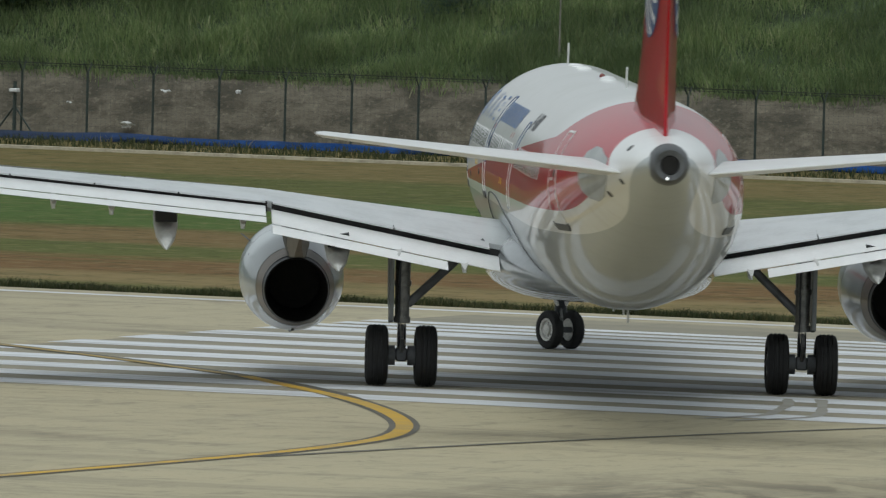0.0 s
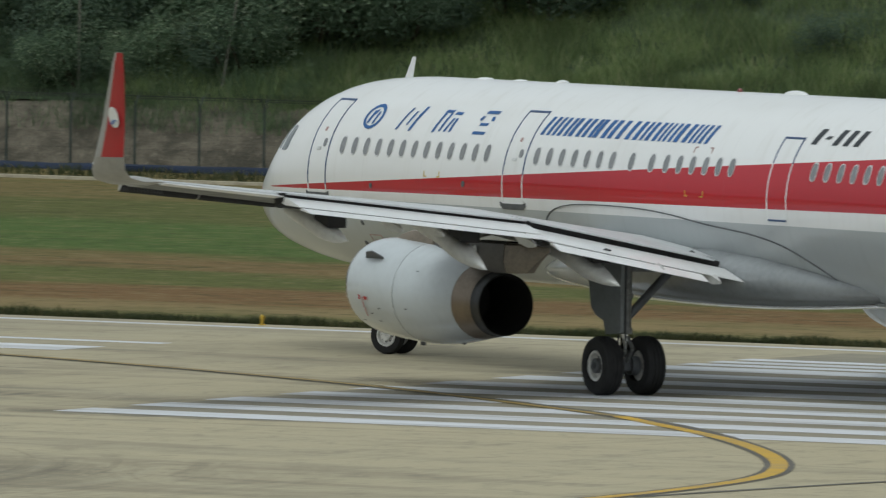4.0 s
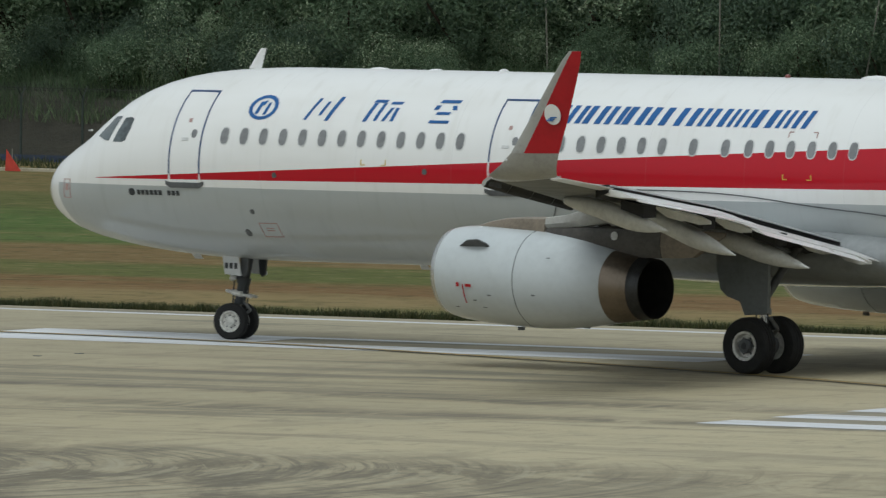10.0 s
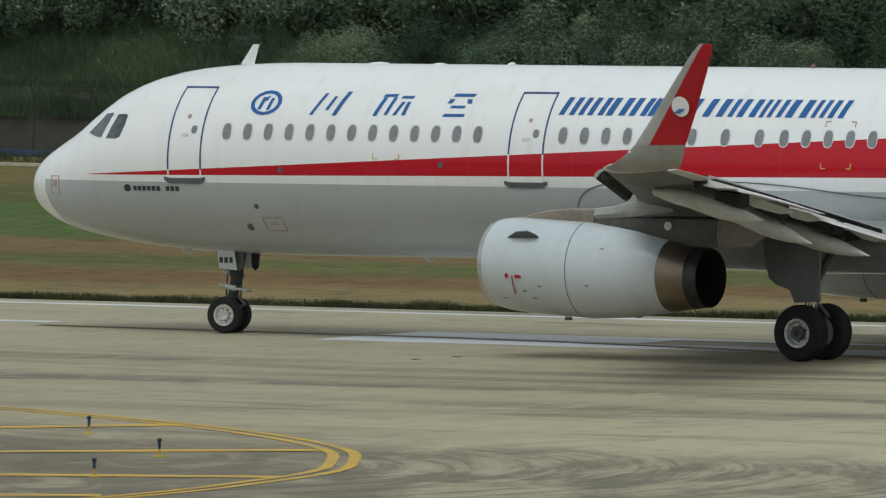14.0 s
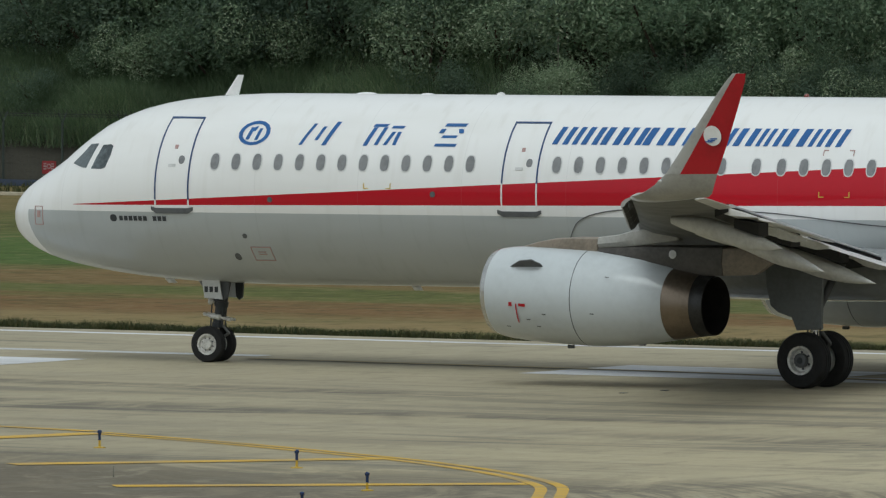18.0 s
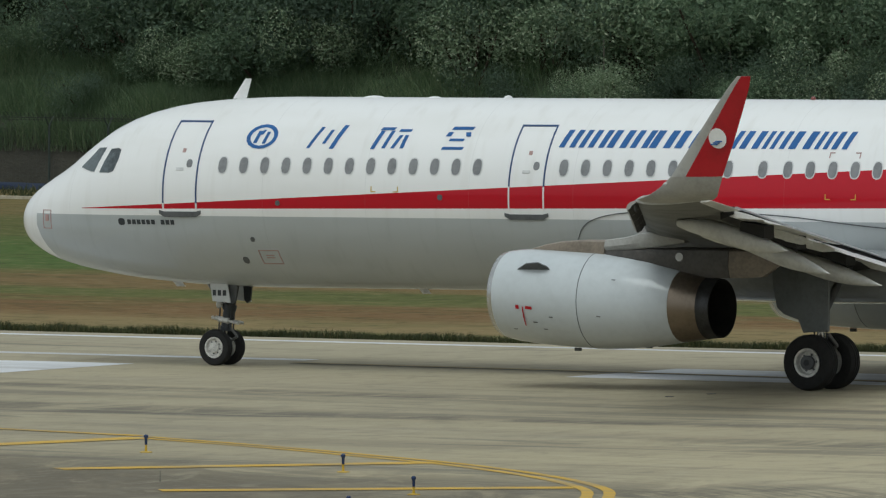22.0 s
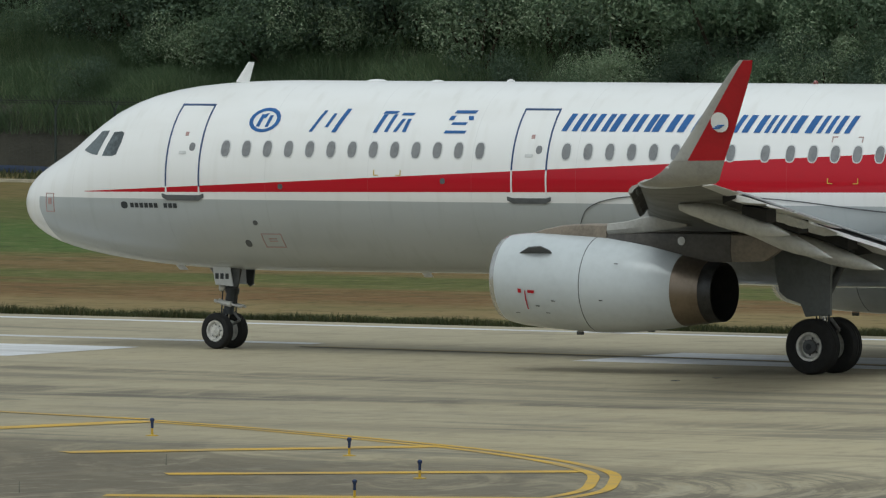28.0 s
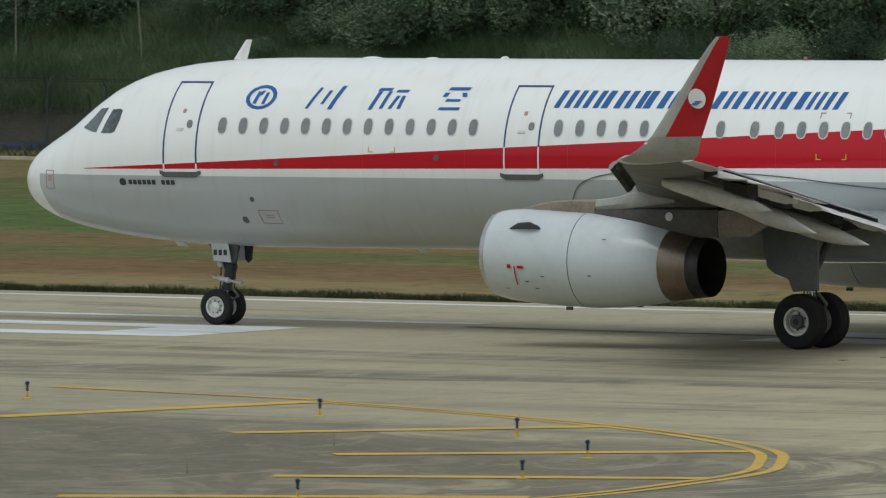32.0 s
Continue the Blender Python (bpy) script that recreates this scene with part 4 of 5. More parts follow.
        return [[Vector((AXLE - a, EY + r * math.cos(2 * math.pi * i / seg), ez(a) + r * math.sin(2 * math.pi * i / seg))) for i in range(seg)] for a, r in prof]
    bm = bmesh.new()
    skin(bm, spun([(15.12, 0.955), (15.4, 1.0), (15.9, 1.03), (16.5, 1.05), (17.598, 1.055)]), True, False)
    engine = part("engine_cowl", bm, NACELLE, PLANE, "pale grey engine nacelle", 40, True)
    bm = bmesh.new()
    skin(bm, spun([(17.598, 1.055), (17.599, 1.043), (17.619, 1.043), (17.62, 1.055)]), True, False)
    part("cowl_joint", bm, SEAM, engine, "", 40, True)
    bm = bmesh.new()
    skin(bm, spun([(17.62, 1.055), (17.9, 1.045), (18.5, 1.005), (19.1, 0.935), (19.66, 0.85), (20.0, 0.795), (20.01, 0.775)]), True, False)
    part("rear_cowl", bm, NACELLE, engine, "", 40, True)
    bm = bmesh.new()
    skin(bm, spun([(15.6, 0.80), (15.2, 0.82), (15.0, 0.86), (14.95, 0.89), (14.98, 0.925), (15.12, 0.955)]), True, False)
    part("inlet_lip", bm, LIP, engine, "bare metal inlet lip", 60, True)
    bm = bmesh.new()
    skin(bm, spun([(15.6, 0.80), (16.1, 0.80), (16.12, 0.05)]), True, False)
    part("fan", bm, SOOT, engine, "dark fan inside the inlet", 40, True)
    bm = bmesh.new()
    skin(bm, spun([(20.0, 0.788), (20.4, 0.73), (20.72, 0.682)]), True, False)
    part("nozzle", bm, NOZZLE, engine, "heat-stained metal exhaust nozzle", 40, True)
    bm = bmesh.new()
    skin(bm, spun([(20.72, 0.682), (20.73, 0.675), (20.9, 0.658), (21.06, 0.64)]), True, False)
    part("nozzle_tip", bm, TIPMETAL, engine, "sooty nozzle tip", 40, True)
    bm = bmesh.new()
    skin(bm, spun([(21.06, 0.64), (21.07, 0.62), (20.9, 0.60), (20.2, 0.57), (19.2, 0.50), (19.18, 0.02)]), True, False)
    part("exhaust_duct", bm, SOOT, engine, "sooty exhaust duct", 40, True)
    for sgn in (1, -1):
        bm = bmesh.new()
        q = math.radians(38)
        cy, cz = EY + sgn * 1.02 * math.cos(q), ez(16.9) + 1.02 * math.sin(q)
        o = Vector((0, sgn * math.cos(q), math.sin(q)))
        base = [(16.3, 0), (16.6, .20), (16.9, .24), (17.05, .10), (17.07, 0)]
        w = Vector((0, -o.z, o.y)) * 0.012
        skin(bm, [[Vector((AXLE - a, cy, cz)) + o * (r - 0.03) + k * w for a, r in base] for k in (-1, 1)])
        part("nacelle_strake", bm, SEAM, engine, "dark nacelle strake", False, True)
    for a, h in ((17.3, .07), (19.0, .05)):
        bm = bmesh.new()
        block(bm, (AXLE - a, EY, ez(a) - (1.02 if a < 18 else 0.88) - h / 2 + 0.01), (0.16, 0.05, h), None, 0.01)
        part("drain_mast", bm, SEAM, engine, "", False, True)
    bm = bmesh.new()
    for u0, u1, v0, v1 in ((16.53, 16.56, -0.62, -0.18), (16.37, 16.45, -.24, -0.15), (16.61, 16.77, -.23, -0.165)):
        rows = []
        for a in (u0, u1):
            lp = []
            for v in np.linspace(v0, v1, 7):
                q = v / 1.04
                rr = float(np.interp(a, [15.88, 16.3, 16.8], [.965, .994, 1.013])) + 0.006
                lp.append(Vector((AXLE - a, EY + side * rr * math.cos(q), ez(a) + rr * math.sin(q))))
            rows.append(lp)
        skin(bm, rows, False, False)
    part("cowl_warning_bars", bm, RED, engine, "small red warning bars", False, True)
    for a, v in ((16.75, -0.50), (16.95, -0.66), (17.15, -0.36), (18.3, -0.28), (18.6, 0.52), (16.2, -0.72)):
        bm = bmesh.new()
        rr = float(np.interp(a, [15.7, 16.4, 17.6, 18.7], [.96, 1.0, 1.006, .985])) + 0.002
        skin(bm, [[Vector((AXLE - q, EY + side * (rr + o) * math.cos(v + d), ez(q) + (rr + o) * math.sin(v + d))) for d in (-0.012, 0.012)] for q, o in ((a, 0), (a, 0.008), (a + 0.09, 0.008), (a + 0.09, 0))], False, False)
        part("cowl_latch", bm, SEAM, engine, "small dark cowl latch", False, True)
    # pylon in four pieces: nose, shoulder under the wing, dark body, tail

    def pylon_piece(name, prof, mat, label):
        bm = bmesh.new()
        skin(bm, [[Vector((AXLE - a, EY + w * s_, z)) for s_, z in ((-1, lo + .4 * (hi - lo)), (-.85, hi - .08 * (hi - lo)), (-.5, hi), (.5, hi), (.85, hi - .08 * (hi - lo)), (1, lo + .4 * (hi - lo)), (.7, lo), (-.7, lo))] for a, lo, hi, w in prof])
        return part(name, bm, mat, engine, label, 40, True)
    pylon_piece("pylon_nose", [(16.2, 2.84, 2.96, .05), (16.55, 2.80, 3.05, .15), (17.0, 2.78, 3.13, .20), (17.5, 2.75, 3.16, .22), (18.04, 2.72, 3.16, .23)], BEIGE, "heat-yellowed front of the pylon")
    pylon_piece("pylon_shoulder", [(18.05, 2.93, 3.17, .225), (18.5, 2.96, 3.22, .235), (18.9, 2.99, 3.32, .235), (19.3, 3.04, 3.36, .22), (19.9, 3.12, 3.38, .16)], UNDERGREY, "pale grey pylon shoulder")
    pylon_piece("pylon", [(17.9, 2.80, 2.95, .20), (18.4, 2.72, 2.97, .24), (19.1, 2.62, 3.0, .24), (19.76, 2.44, 3.02, .24), (20.43, 2.40, 3.02, .23), (20.99, 2.40, 3.02, .22)], PYLON, "stained dark grey engine pylon")
    pylon_piece("pylon_tail", [(21.0, 2.405, 3.0, .215), (21.4, 2.41, 3.0, .17), (21.72, 2.43, 2.98, .12), (22.1, 2.66, 2.96, .06), (22.5, 2.86, 2.95, .02)], BEIGE, "heat-yellowed tail of the pylon")
    bm = bmesh.new()
    lathe(bm, [(0, 0.001), (0.006, 0.09), (0.012, 0.001)], "y", (AXLE - 19.85, EY + 0.24 * side, 2.83), 16)
    part("pylon_vent", bm, RIMGREY, engine, "", False, True)

# ---- tail ----
bm = bmesh.new()
rows = []
for z, x0, x1, t in ((5.2, 35.6, 43.0, .42), (5.55, 36.2, 43.0, .38), (5.95, 37.0, 42.95, .35), (6.25, 37.7, 42.95, .33), (6.8, 38.5, 43.0, .31), (8, 39.3, 43.2, .27), (10, 40.8, 43.6, .2), (11.7, 42.0, 43.95, .15)):
    ch = x1 - x0
    pts = [(0, .05), (.1, .6), (.35, 1), (.65, .8), (1, .08)]
    rows.append([Vector((AXLE - x0 - f * ch, w * t, z)) for f, w in pts] + [Vector((AXLE - x0 - f * ch, -w * t, z)) for f, w in reversed(pts)])
skin(bm, rows)
fin = part("tail_fin", bm, RED, PLANE, "tall red tail fin", 40, True)
for side in (1, -1):
    ca, cz, rr = 41.45, 8.08, 0.98

    def fin_skin(a, z, off):
        """A point on the side of the fin."""
        zs = [5.55, 5.95, 6.25, 6.8, 8, 10, 11.7]
        x0, x1 = np.interp(z, zs, [36.2, 37.0, 37.7, 38.5, 39.3, 40.8, 42.0]), np.interp(z, zs, [43.0, 42.95, 42.95, 43.0, 43.2, 43.6, 43.95])
        t = np.interp(z, zs, [.36, .34, .33, .31, .27, .2, .15]) * np.interp((a - x0) / (x1 - x0), [0, .1, .35, .65, 1], [.05, .6, 1, .8, .08])
        return Vector((AXLE - a, side * (t + off), z))
    bm = bmesh.new()
    skin(bm, [[fin_skin(ca + k * rr * math.cos(u), cz + k * rr * math.sin(u), 0.012) for u in np.linspace(0, 2 * math.pi, 37)[:-1]] for k in (0.02, 0.35, 0.7, 1.0)], True, False)
    part("fin_roundel", bm, NAVY, fin, "large blue roundel with white sweeps", False, True)
    for k in range(9):
        bm = bmesh.new()
        u0 = -2.75 + 0.56 * k
        skin(bm, [[fin_skin(ca + q * rr * math.cos(u0 + bend + d), cz - 0.08 * rr + q * rr * math.sin(u0 + bend + d), 0.022) for d in (-w, w)] for q, w, bend in ((0.10, 0.2, 0), (0.35, 0.13, 0.06), (0.62, 0.115, 0.16), (0.88, 0.10, 0.30))], False, False)
        part("roundel_sweep", bm, WHITE, fin, "", False, True)
    bm = bmesh.new()
    rows = []
    for y, x0, x1, z, t in ((0.55, 38.9, 42.75, 4.69, .15), (1.4, 39.5, 42.9, 4.79, .14), (3.8, 41.1, 43.35, 5.04, .10), (6.05, 42.55, 43.78, 5.28, .06), (6.2, 42.75, 43.75, 5.30, .03)):
        ch = x1 - x0
        pts = [(0, .1), (.1, .7), (.4, 1), (.7, .7), (1, .08)]
        rows.append([Vector((AXLE - x0 - f * ch, y * side, z + w * t)) for f, w in pts] + [Vector((AXLE - x0 - f * ch, y * side, z - w * t)) for f, w in reversed(pts)])
    skin(bm, rows)
    stab = part("tailplane", bm, WHITE, PLANE, "white tailplane", 40, True)
    film("tailplane_seal_plate", [(39.7, 4.42, 4.76), (39.8, 4.30, 4.86), (40.1, 4.18, 5.02), (40.6, 4.14, 5.12), (41.1, 4.24, 5.10), (41.5, 4.42, 5.02), (41.9, 4.62, 4.93)], plain("seal_plate_paint", (0.40, 0.415, 0.41), 0.35, 0, 0.5, 0.12, 2.0), PLANE, side, 0.012, 8, "grey plate where the tailplane turns")
bm = bmesh.new()
lathe(bm, [(0.0, 0.375), (-0.25, 0.35), (-0.50, 0.31), (-0.56, 0.27), (-0.53, 0.17), (-0.40, 0.16)], "x", (AXLE - 44.25, 0, 4.92), 32)
part("tail_exhaust_ring", bm, SEAM, PLANE, "dull dark exhaust ring at the tail", 40, True)
for a, z in ((43.0, 5.16), (42.7, 4.56), (41.5, 4.30)):
    oval("tail_port", a, z, 0.07, 0.05, INK, PLANE, 1, 0.012)
bm = bmesh.new()
lathe(bm, [(0.0, 0.155), (-0.02, 0.155), (-0.01, 0.01)], "x", (AXLE - 44.78, 0, 4.92), 24)
part("tail_exhaust_bore", bm, SOOT, PLANE, "", 40, True)
bm = bmesh.new()
lathe(bm, [(0.0, 0.028), (-0.03, 0.024), (-0.04, 0.01)], "x", (AXLE - 44.80, 0.04, 4.68), 12)
part("tail_lamp", bm, TAILLIGHT, PLANE, "lit white tail lamp", 40, True)

# ---- things on the roof and under the belly ----
for a, z, h, ch, rake in ((5.56, 5.88, 0.43, 0.34, 0.22), (28.85, 5.9, 0.42, 0.3, 0.14), (35.45, 5.88, 0.3, 0.14, 0.02)):
    bm = bmesh.new()
    skin(bm, [[Vector((AXLE - a - k * rake + u * ch * (1 - 0.55 * k) / 2, w * 0.022, z + h * k)) for u, w in ((1, 0), (.2, 1), (-1, .2), (-1, -.2), (.2, -1))] for k in (0, 1)])
    part("blade_antenna", bm, WHITE, PLANE, "white blade antenna", False, True)
for a, ln, h in ((8.9, .5, .05), (10.4, .3, .04), (21.9, .85, .09), (12.2, .12, .07)):
    bm = bmesh.new()
    skin(bm, [[Vector((AXLE - a - ln * math.cos(u) * 0.5 * k, 0.16 * math.sin(u) * k, 5.915 + h * (1 - k * k) ** 0.5)) for u in np.linspace(0, 2 * math.pi, 17)[:-1]] for k in (1.0, .9, .6, .1)])
    part("roof_blister", bm, WHITE, PLANE, "low white antenna blister", 40, True)
bm = bmesh.new()
lathe(bm, [(0, 0.06), (0.04, 0.055), (0.07, 0.035), (0.08, 0.01)], "z", (AXLE - 19.6, 0, 5.92), 16)
part("roof_beacon", bm, BEACON, PLANE, "red beacon lamp", 40, True)
for a, z, h in ((4.0, 1.94, .10), (10.1, 1.87, .12), (26.0, 1.82, .16), (31.5, 1.86, .22), (29.8, 1.88, .16)):
    bm = bmesh.new()
    skin(bm, [[Vector((AXLE - a - k * 0.1 + u * 0.11, w * 0.02, z + 0.03 - h * k)) for u, w in ((1, 0), (0, 1), (-1, 0), (0, -1))] for k in (0, 1)])
    part("belly_antenna", bm, RIMGREY, PLANE, "", False, True)


# ---- landing gear ----
WHEELS = []


def wheel(x, y, r, w, rim_r, face):
    """A tyre with its hub, turned about its own axle."""
    bm = bmesh.new()
    prof = [(-w * .34, rim_r), (-w * .47, rim_r * 1.08), (-w * .5, r * .78), (-w * .44, r * .93), (-w * .3, r * .99)]
    for g in (-.2, 0, .2):
        prof += [(w * (g - .045), r), (w * (g - .03), r * .975), (w * (g + .03), r * .975), (w * (g + .045), r)]
    prof += [(w * .3, r * .99), (w * .44, r * .93), (w * .5, r * .78), (w * .47, rim_r * 1.08), (w * .34, rim_r)]
    lathe(bm, prof + [(w * .2, rim_r * .96), (-w * .2, rim_r * .96)], "y", (0, 0, 0), 40, True)
    ob = part("wheel", bm, TYRE, PLANE, "black rubber tyre on a grey hub", 40)
    bm = bmesh.new()
    d = face
    lathe(bm, [(d * w * .30, rim_r * 1.03), (d * w * .42, rim_r * 1.0), (d * w * .40, rim_r * .84), (d * w * .18, rim_r * .74), (d * w * .15, rim_r * .42), (d * w * .42, rim_r * .34), (d * w * .44, rim_r * .1), (-d * w * .3, rim_r * .1), (-d * w * .3, rim_r * 1.03)], "y", (0, 0, 0), 32, True)
    part("hub", bm, HUB, ob, "pale worn wheel hub", 35)
    bm = bmesh.new()
    lathe(bm, [(d * w * .41, rim_r * .50), (d * w * .46, rim_r * .44), (d * w * .47, rim_r * .05), (d * w * .2, rim_r * .05), (d * w * .2, rim_r * .50)], "y", (0, 0, 0), 20, True)
    part("hub_cap", bm, SEAM if r > 0.5 else HUB, ob, "dark hub cap" if r > 0.5 else "")
    if r > 0.5:
        bm = bmesh.new()
        lathe(bm, [(d * w * .46, rim_r * .24), (d * w * .50, rim_r * .20), (d * w * .51, rim_r * .03), (d * w * .3, rim_r * .03), (d * w * .3, rim_r * .24)], "y", (0, 0, 0), 16, True)
        part("axle_cap", bm, INK, ob, "dark axle cap")
    for i in range(6 if r > 0.5 else 8):
        q = 2 * math.pi * i / (6 if r > 0.5 else 8)
        bm = bmesh.new()
        rod(bm, (rim_r * .58 * math.cos(q), d * w * .13, rim_r * .58 * math.sin(q)), (rim_r * .58 * math.cos(q), d * w * .19, rim_r * .58 * math.sin(q)), rim_r * .09, None, 6)
        part("hub_bolt", bm, SEAM, ob)
    ob.location = (x, y, r)
    WHEELS.append((ob, x, y, r))
    return ob


for sgn in (1, -1):
    for dy in (-0.4635, 0.4635):
        wheel(0.0, sgn * 3.795 + dy, 0.58, 0.42, 0.30, 1 if dy > 0 else -1)
for dy in (-0.25, 0.25):
    wheel(16.85, dy, 0.385, 0.22, 0.225, 1 if dy > 0 else -1)

for sgn in (1, -1):
    y = 3.795 * sgn
    bm = bmesh.new()
    rod(bm, (0, y, 0.50), (0, y, 1.35), 0.085, None, 16)
    gear = part("main_leg_piston", bm, CHROME, PLANE, "polished main gear piston", 40)
    bm = bmesh.new()
    rod(bm, (0, y, 1.25), (0.02, y, 2.95), 0.135, 0.15, 18)
    rod(bm, (0, y, 1.20), (0, y, 1.32), 0.16, None, 18)
    rod(bm, (0, y, 1.9), (0, y, 2.0), 0.165, None, 18)
    part("main_leg", bm, STEEL, gear, "grey main gear leg", 40)
    bm = bmesh.new()
    rod(bm, (0, y - 0.40, 0.58), (0, y + 0.40, 0.58), 0.085, None, 14)
    for d in (-1, 1):
        rod(bm, (0, y + d * 0.12, 0.58), (0, y + d * 0.28, 0.58), 0.19, None, 18)
    block(bm, (0, y, 0.60), (0.26, 0.22, 0.26), None, 0.03)
    part("axle", bm, SEAM, gear, "dark axle and brake packs", 40)
    bm = bmesh.new()
    rod(bm, (0.02, y - sgn * 0.10, 1.55), (0.05, y - sgn * 1.05, 2.45), 0.085, None, 10)
    rod(bm, (0.05, y - sgn * 1.05, 2.45), (0.05, y - sgn * 1.55, 2.75), 0.10, None, 10)
    rod(bm, (0.05, y - sgn * 0.25, 2.6), (0.05, y - sgn * 1.0, 2.42), 0.035, None, 8)
    part("side_stay", bm, SEAM, gear, "dark folding side stay", 40)
    bm = bmesh.new()
    rod(bm, (-0.16, y, 1.15), (-0.36, y, 0.92), 0.04, None, 8)
    rod(bm, (-0.36, y, 0.92), (-0.12, y, 0.66), 0.04, None, 8)
    part("torque_link", bm, STEEL, gear, "")
    for dx, dy in ((0.15, 0.05), (0.14, -0.07), (-0.15, 0.06)):
        bm = bmesh.new()
        rod(bm, (dx, y + dy, 0.75), (dx, y + dy, 2.6), 0.018, None, 6)
        part("brake_hose", bm, INK, gear, "black brake hose")
    bm = bmesh.new()
    yy = y + sgn * 0.21
    plate(bm, [(1.05, yy, 2.75), (1.02, yy, 2.10), (0.92, yy, 1.68), (0.75, yy, 1.55), (0.42, yy, 1.45), (0.30, yy, 1.18), (0.06, yy, 1.20), (-0.28, yy, 1.24), (-0.30, yy, 2.75)], 0.08)
    part("gear_door", bm, GEARDOOR, PLANE, "grey main gear door")
# nose gear: the leg leans forward to its axle
NX = 16.85
bm = bmesh.new()
rod(bm, (NX - 0.01, 0, 0.36), (NX - 0.11, 0, 0.85), 0.055, None, 14)
ngear = part("nose_leg_piston", bm, CHROME, PLANE, "polished nose gear piston", 40)
bm = bmesh.new()
rod(bm, (NX - 0.09, 0, 0.76), (NX - 0.33, 0, 1.95), 0.11, 0.135, 16)
rod(bm, (NX - 0.09, 0, 0.74), (NX - 0.10, 0, 0.84), 0.125, None, 16)
rod(bm, (NX - 0.18, 0, 1.18), (NX - 0.20, 0, 1.30), 0.15, None, 14)
part("nose_leg", bm, INK, ngear, "dark nose gear leg", 40)
bm = bmesh.new()
rod(bm, (NX, -0.24, 0.385), (NX, 0.24, 0.385), 0.06, None, 12)
part("nose_axle", bm, SEAM, ngear, "")
for y in (-0.09, 0.09):
    bm = bmesh.new()
    rod(bm, (NX + 0.20, y, 1.02), (NX - 0.05, y, 0.97), 0.035, None, 10)
    rod(bm, (NX + 0.02, y, 0.99), (NX - 0.22, y, 0.95), 0.062, None, 12)
    rod(bm, (NX - 0.22, y, 0.95), (NX - 0.47, y, 0.90), 0.03, None, 10)
    part("steering_actuator", bm, HUB, ngear, "pale grey steering actuator", 40)
bm = bmesh.new()
rod(bm, (NX - 0.20, 0, 0.80), (NX - 0.38, 0, 0.62), 0.03, None, 8)
rod(bm, (NX - 0.38, 0, 0.62), (NX - 0.10, 0, 0.45), 0.03, None, 8)
part("torque_link", bm, STEEL, ngear, "")
bm = bmesh.new()
rod(bm, (NX - 0.12, 0.0, 1.15), (NX + 0.5, 0, 1.95), 0.045, None, 10)
part("nose_drag_stay", bm, STEEL, ngear, "")
for dy in (-0.13, 0.13):
    bm = bmesh.new()
    lathe(bm, [(0, 0.03), (0.06, 0.075), (0.10, 0.08), (0.11, 0.07), (0.112, 0.01)], "x", (NX - 0.08, dy, 1.30), 16)
    part("taxi_lamp", bm, LAMPCLEAR, ngear, "round taxi lamp", 40)
for dx, dy in ((-0.30, 0.09), (-0.03, 0.10), (-0.28, -0.08)):
    bm = bmesh.new()
    rod(bm, (NX + dx + 0.05, dy, 0.75), (NX + dx - 0.02, dy, 1.75), 0.016, None, 6)
    part("nose_hose", bm, INK, ngear, "")
for sgn in (1, -1):
    bm = bmesh.new()
    plate(bm, [(16.90, sgn * 0.42, 1.82), (16.82, sgn * 0.42, 1.38), (16.38, sgn * 0.42, 1.35), (16.47, sgn * 0.42, 1.82)], 0.03)
    nd = part("nose_gear_door", bm, WINGGREY, PLANE, "pale grey nose gear door with dark bars")
    for k in range(3):
        bm = bmesh.new()
        block(bm, (16.775 - k * 0.125, sgn * 0.438, 1.56), (0.082, 0.008, 0.12))
        part("number_bar", bm, INK, nd, "")
    bm = bmesh.new()
    plate(bm, [(16.50, sgn * 0.30, 1.84), (16.47, sgn * 0.30, 1.40), (16.40, sgn * 0.30, 1.32), (16.32, sgn * 0.30, 1.38), (16.27, sgn * 0.30, 1.84)], 0.05)
    # far door near-black: shade on its inner face is put into the colour
    part("rear_gear_door", bm, SEAM if sgn > 0 else INK, PLANE, "dark rear nose gear door")
# bay opening drawn as a near-black block in place of its shade
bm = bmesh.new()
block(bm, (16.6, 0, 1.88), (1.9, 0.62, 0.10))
part("nose_gear_bay_shade", bm, GAPSHADE, PLANE, "nose gear bay as a near-black block of shade")

# ---------- lamps and marks beside the taxiway ----------


def edge_lamp():
    ob = tagged(new("taxiway_lamp"), "short blue taxiway edge lamp on a yellow base", "lamp", "blue lamps along the taxiway edge")
    bm = bmesh.new()
    lathe(bm, [(0, 0.12), (0.015, 0.12), (0.03, 0.026), (0.15, 0.022), (0.15, 0.008)], "z", (0, 0, 0), 16)
    part("lamp_base", bm, LAMPYELLOW, ob, "yellow base")
    bm = bmesh.new()
    lathe(bm, [(0.15, 0.026), (0.27, 0.030), (0.29, 0.046), (0.325, 0.046), (0.34, 0.028), (0.345, 0.008)], "z", (0, 0, 0), 16)
    part("lamp_head", bm, LAMPBLUE, ob, "blue glass head", 40)
    return ob


lamp = edge_lamp()
LAMPS = [(6.3, -30.9), (-2.4, -34.1), (-9.64, -38.8), (-15.1, -45.35), (-17.8, -52.1), (-17.83, -59.7)]
lamp.matrix_world = GROUND @ pose(LAMPS[0][0], -LAMPS[0][1], 0)
for s, n in LAMPS[1:]:
    copy_thing(lamp, GROUND @ pose(s, -n, 0))
ob = tagged(new("runway_lamp"), "small yellow runway edge lamp at the grass", "lamp")
bm = bmesh.new()
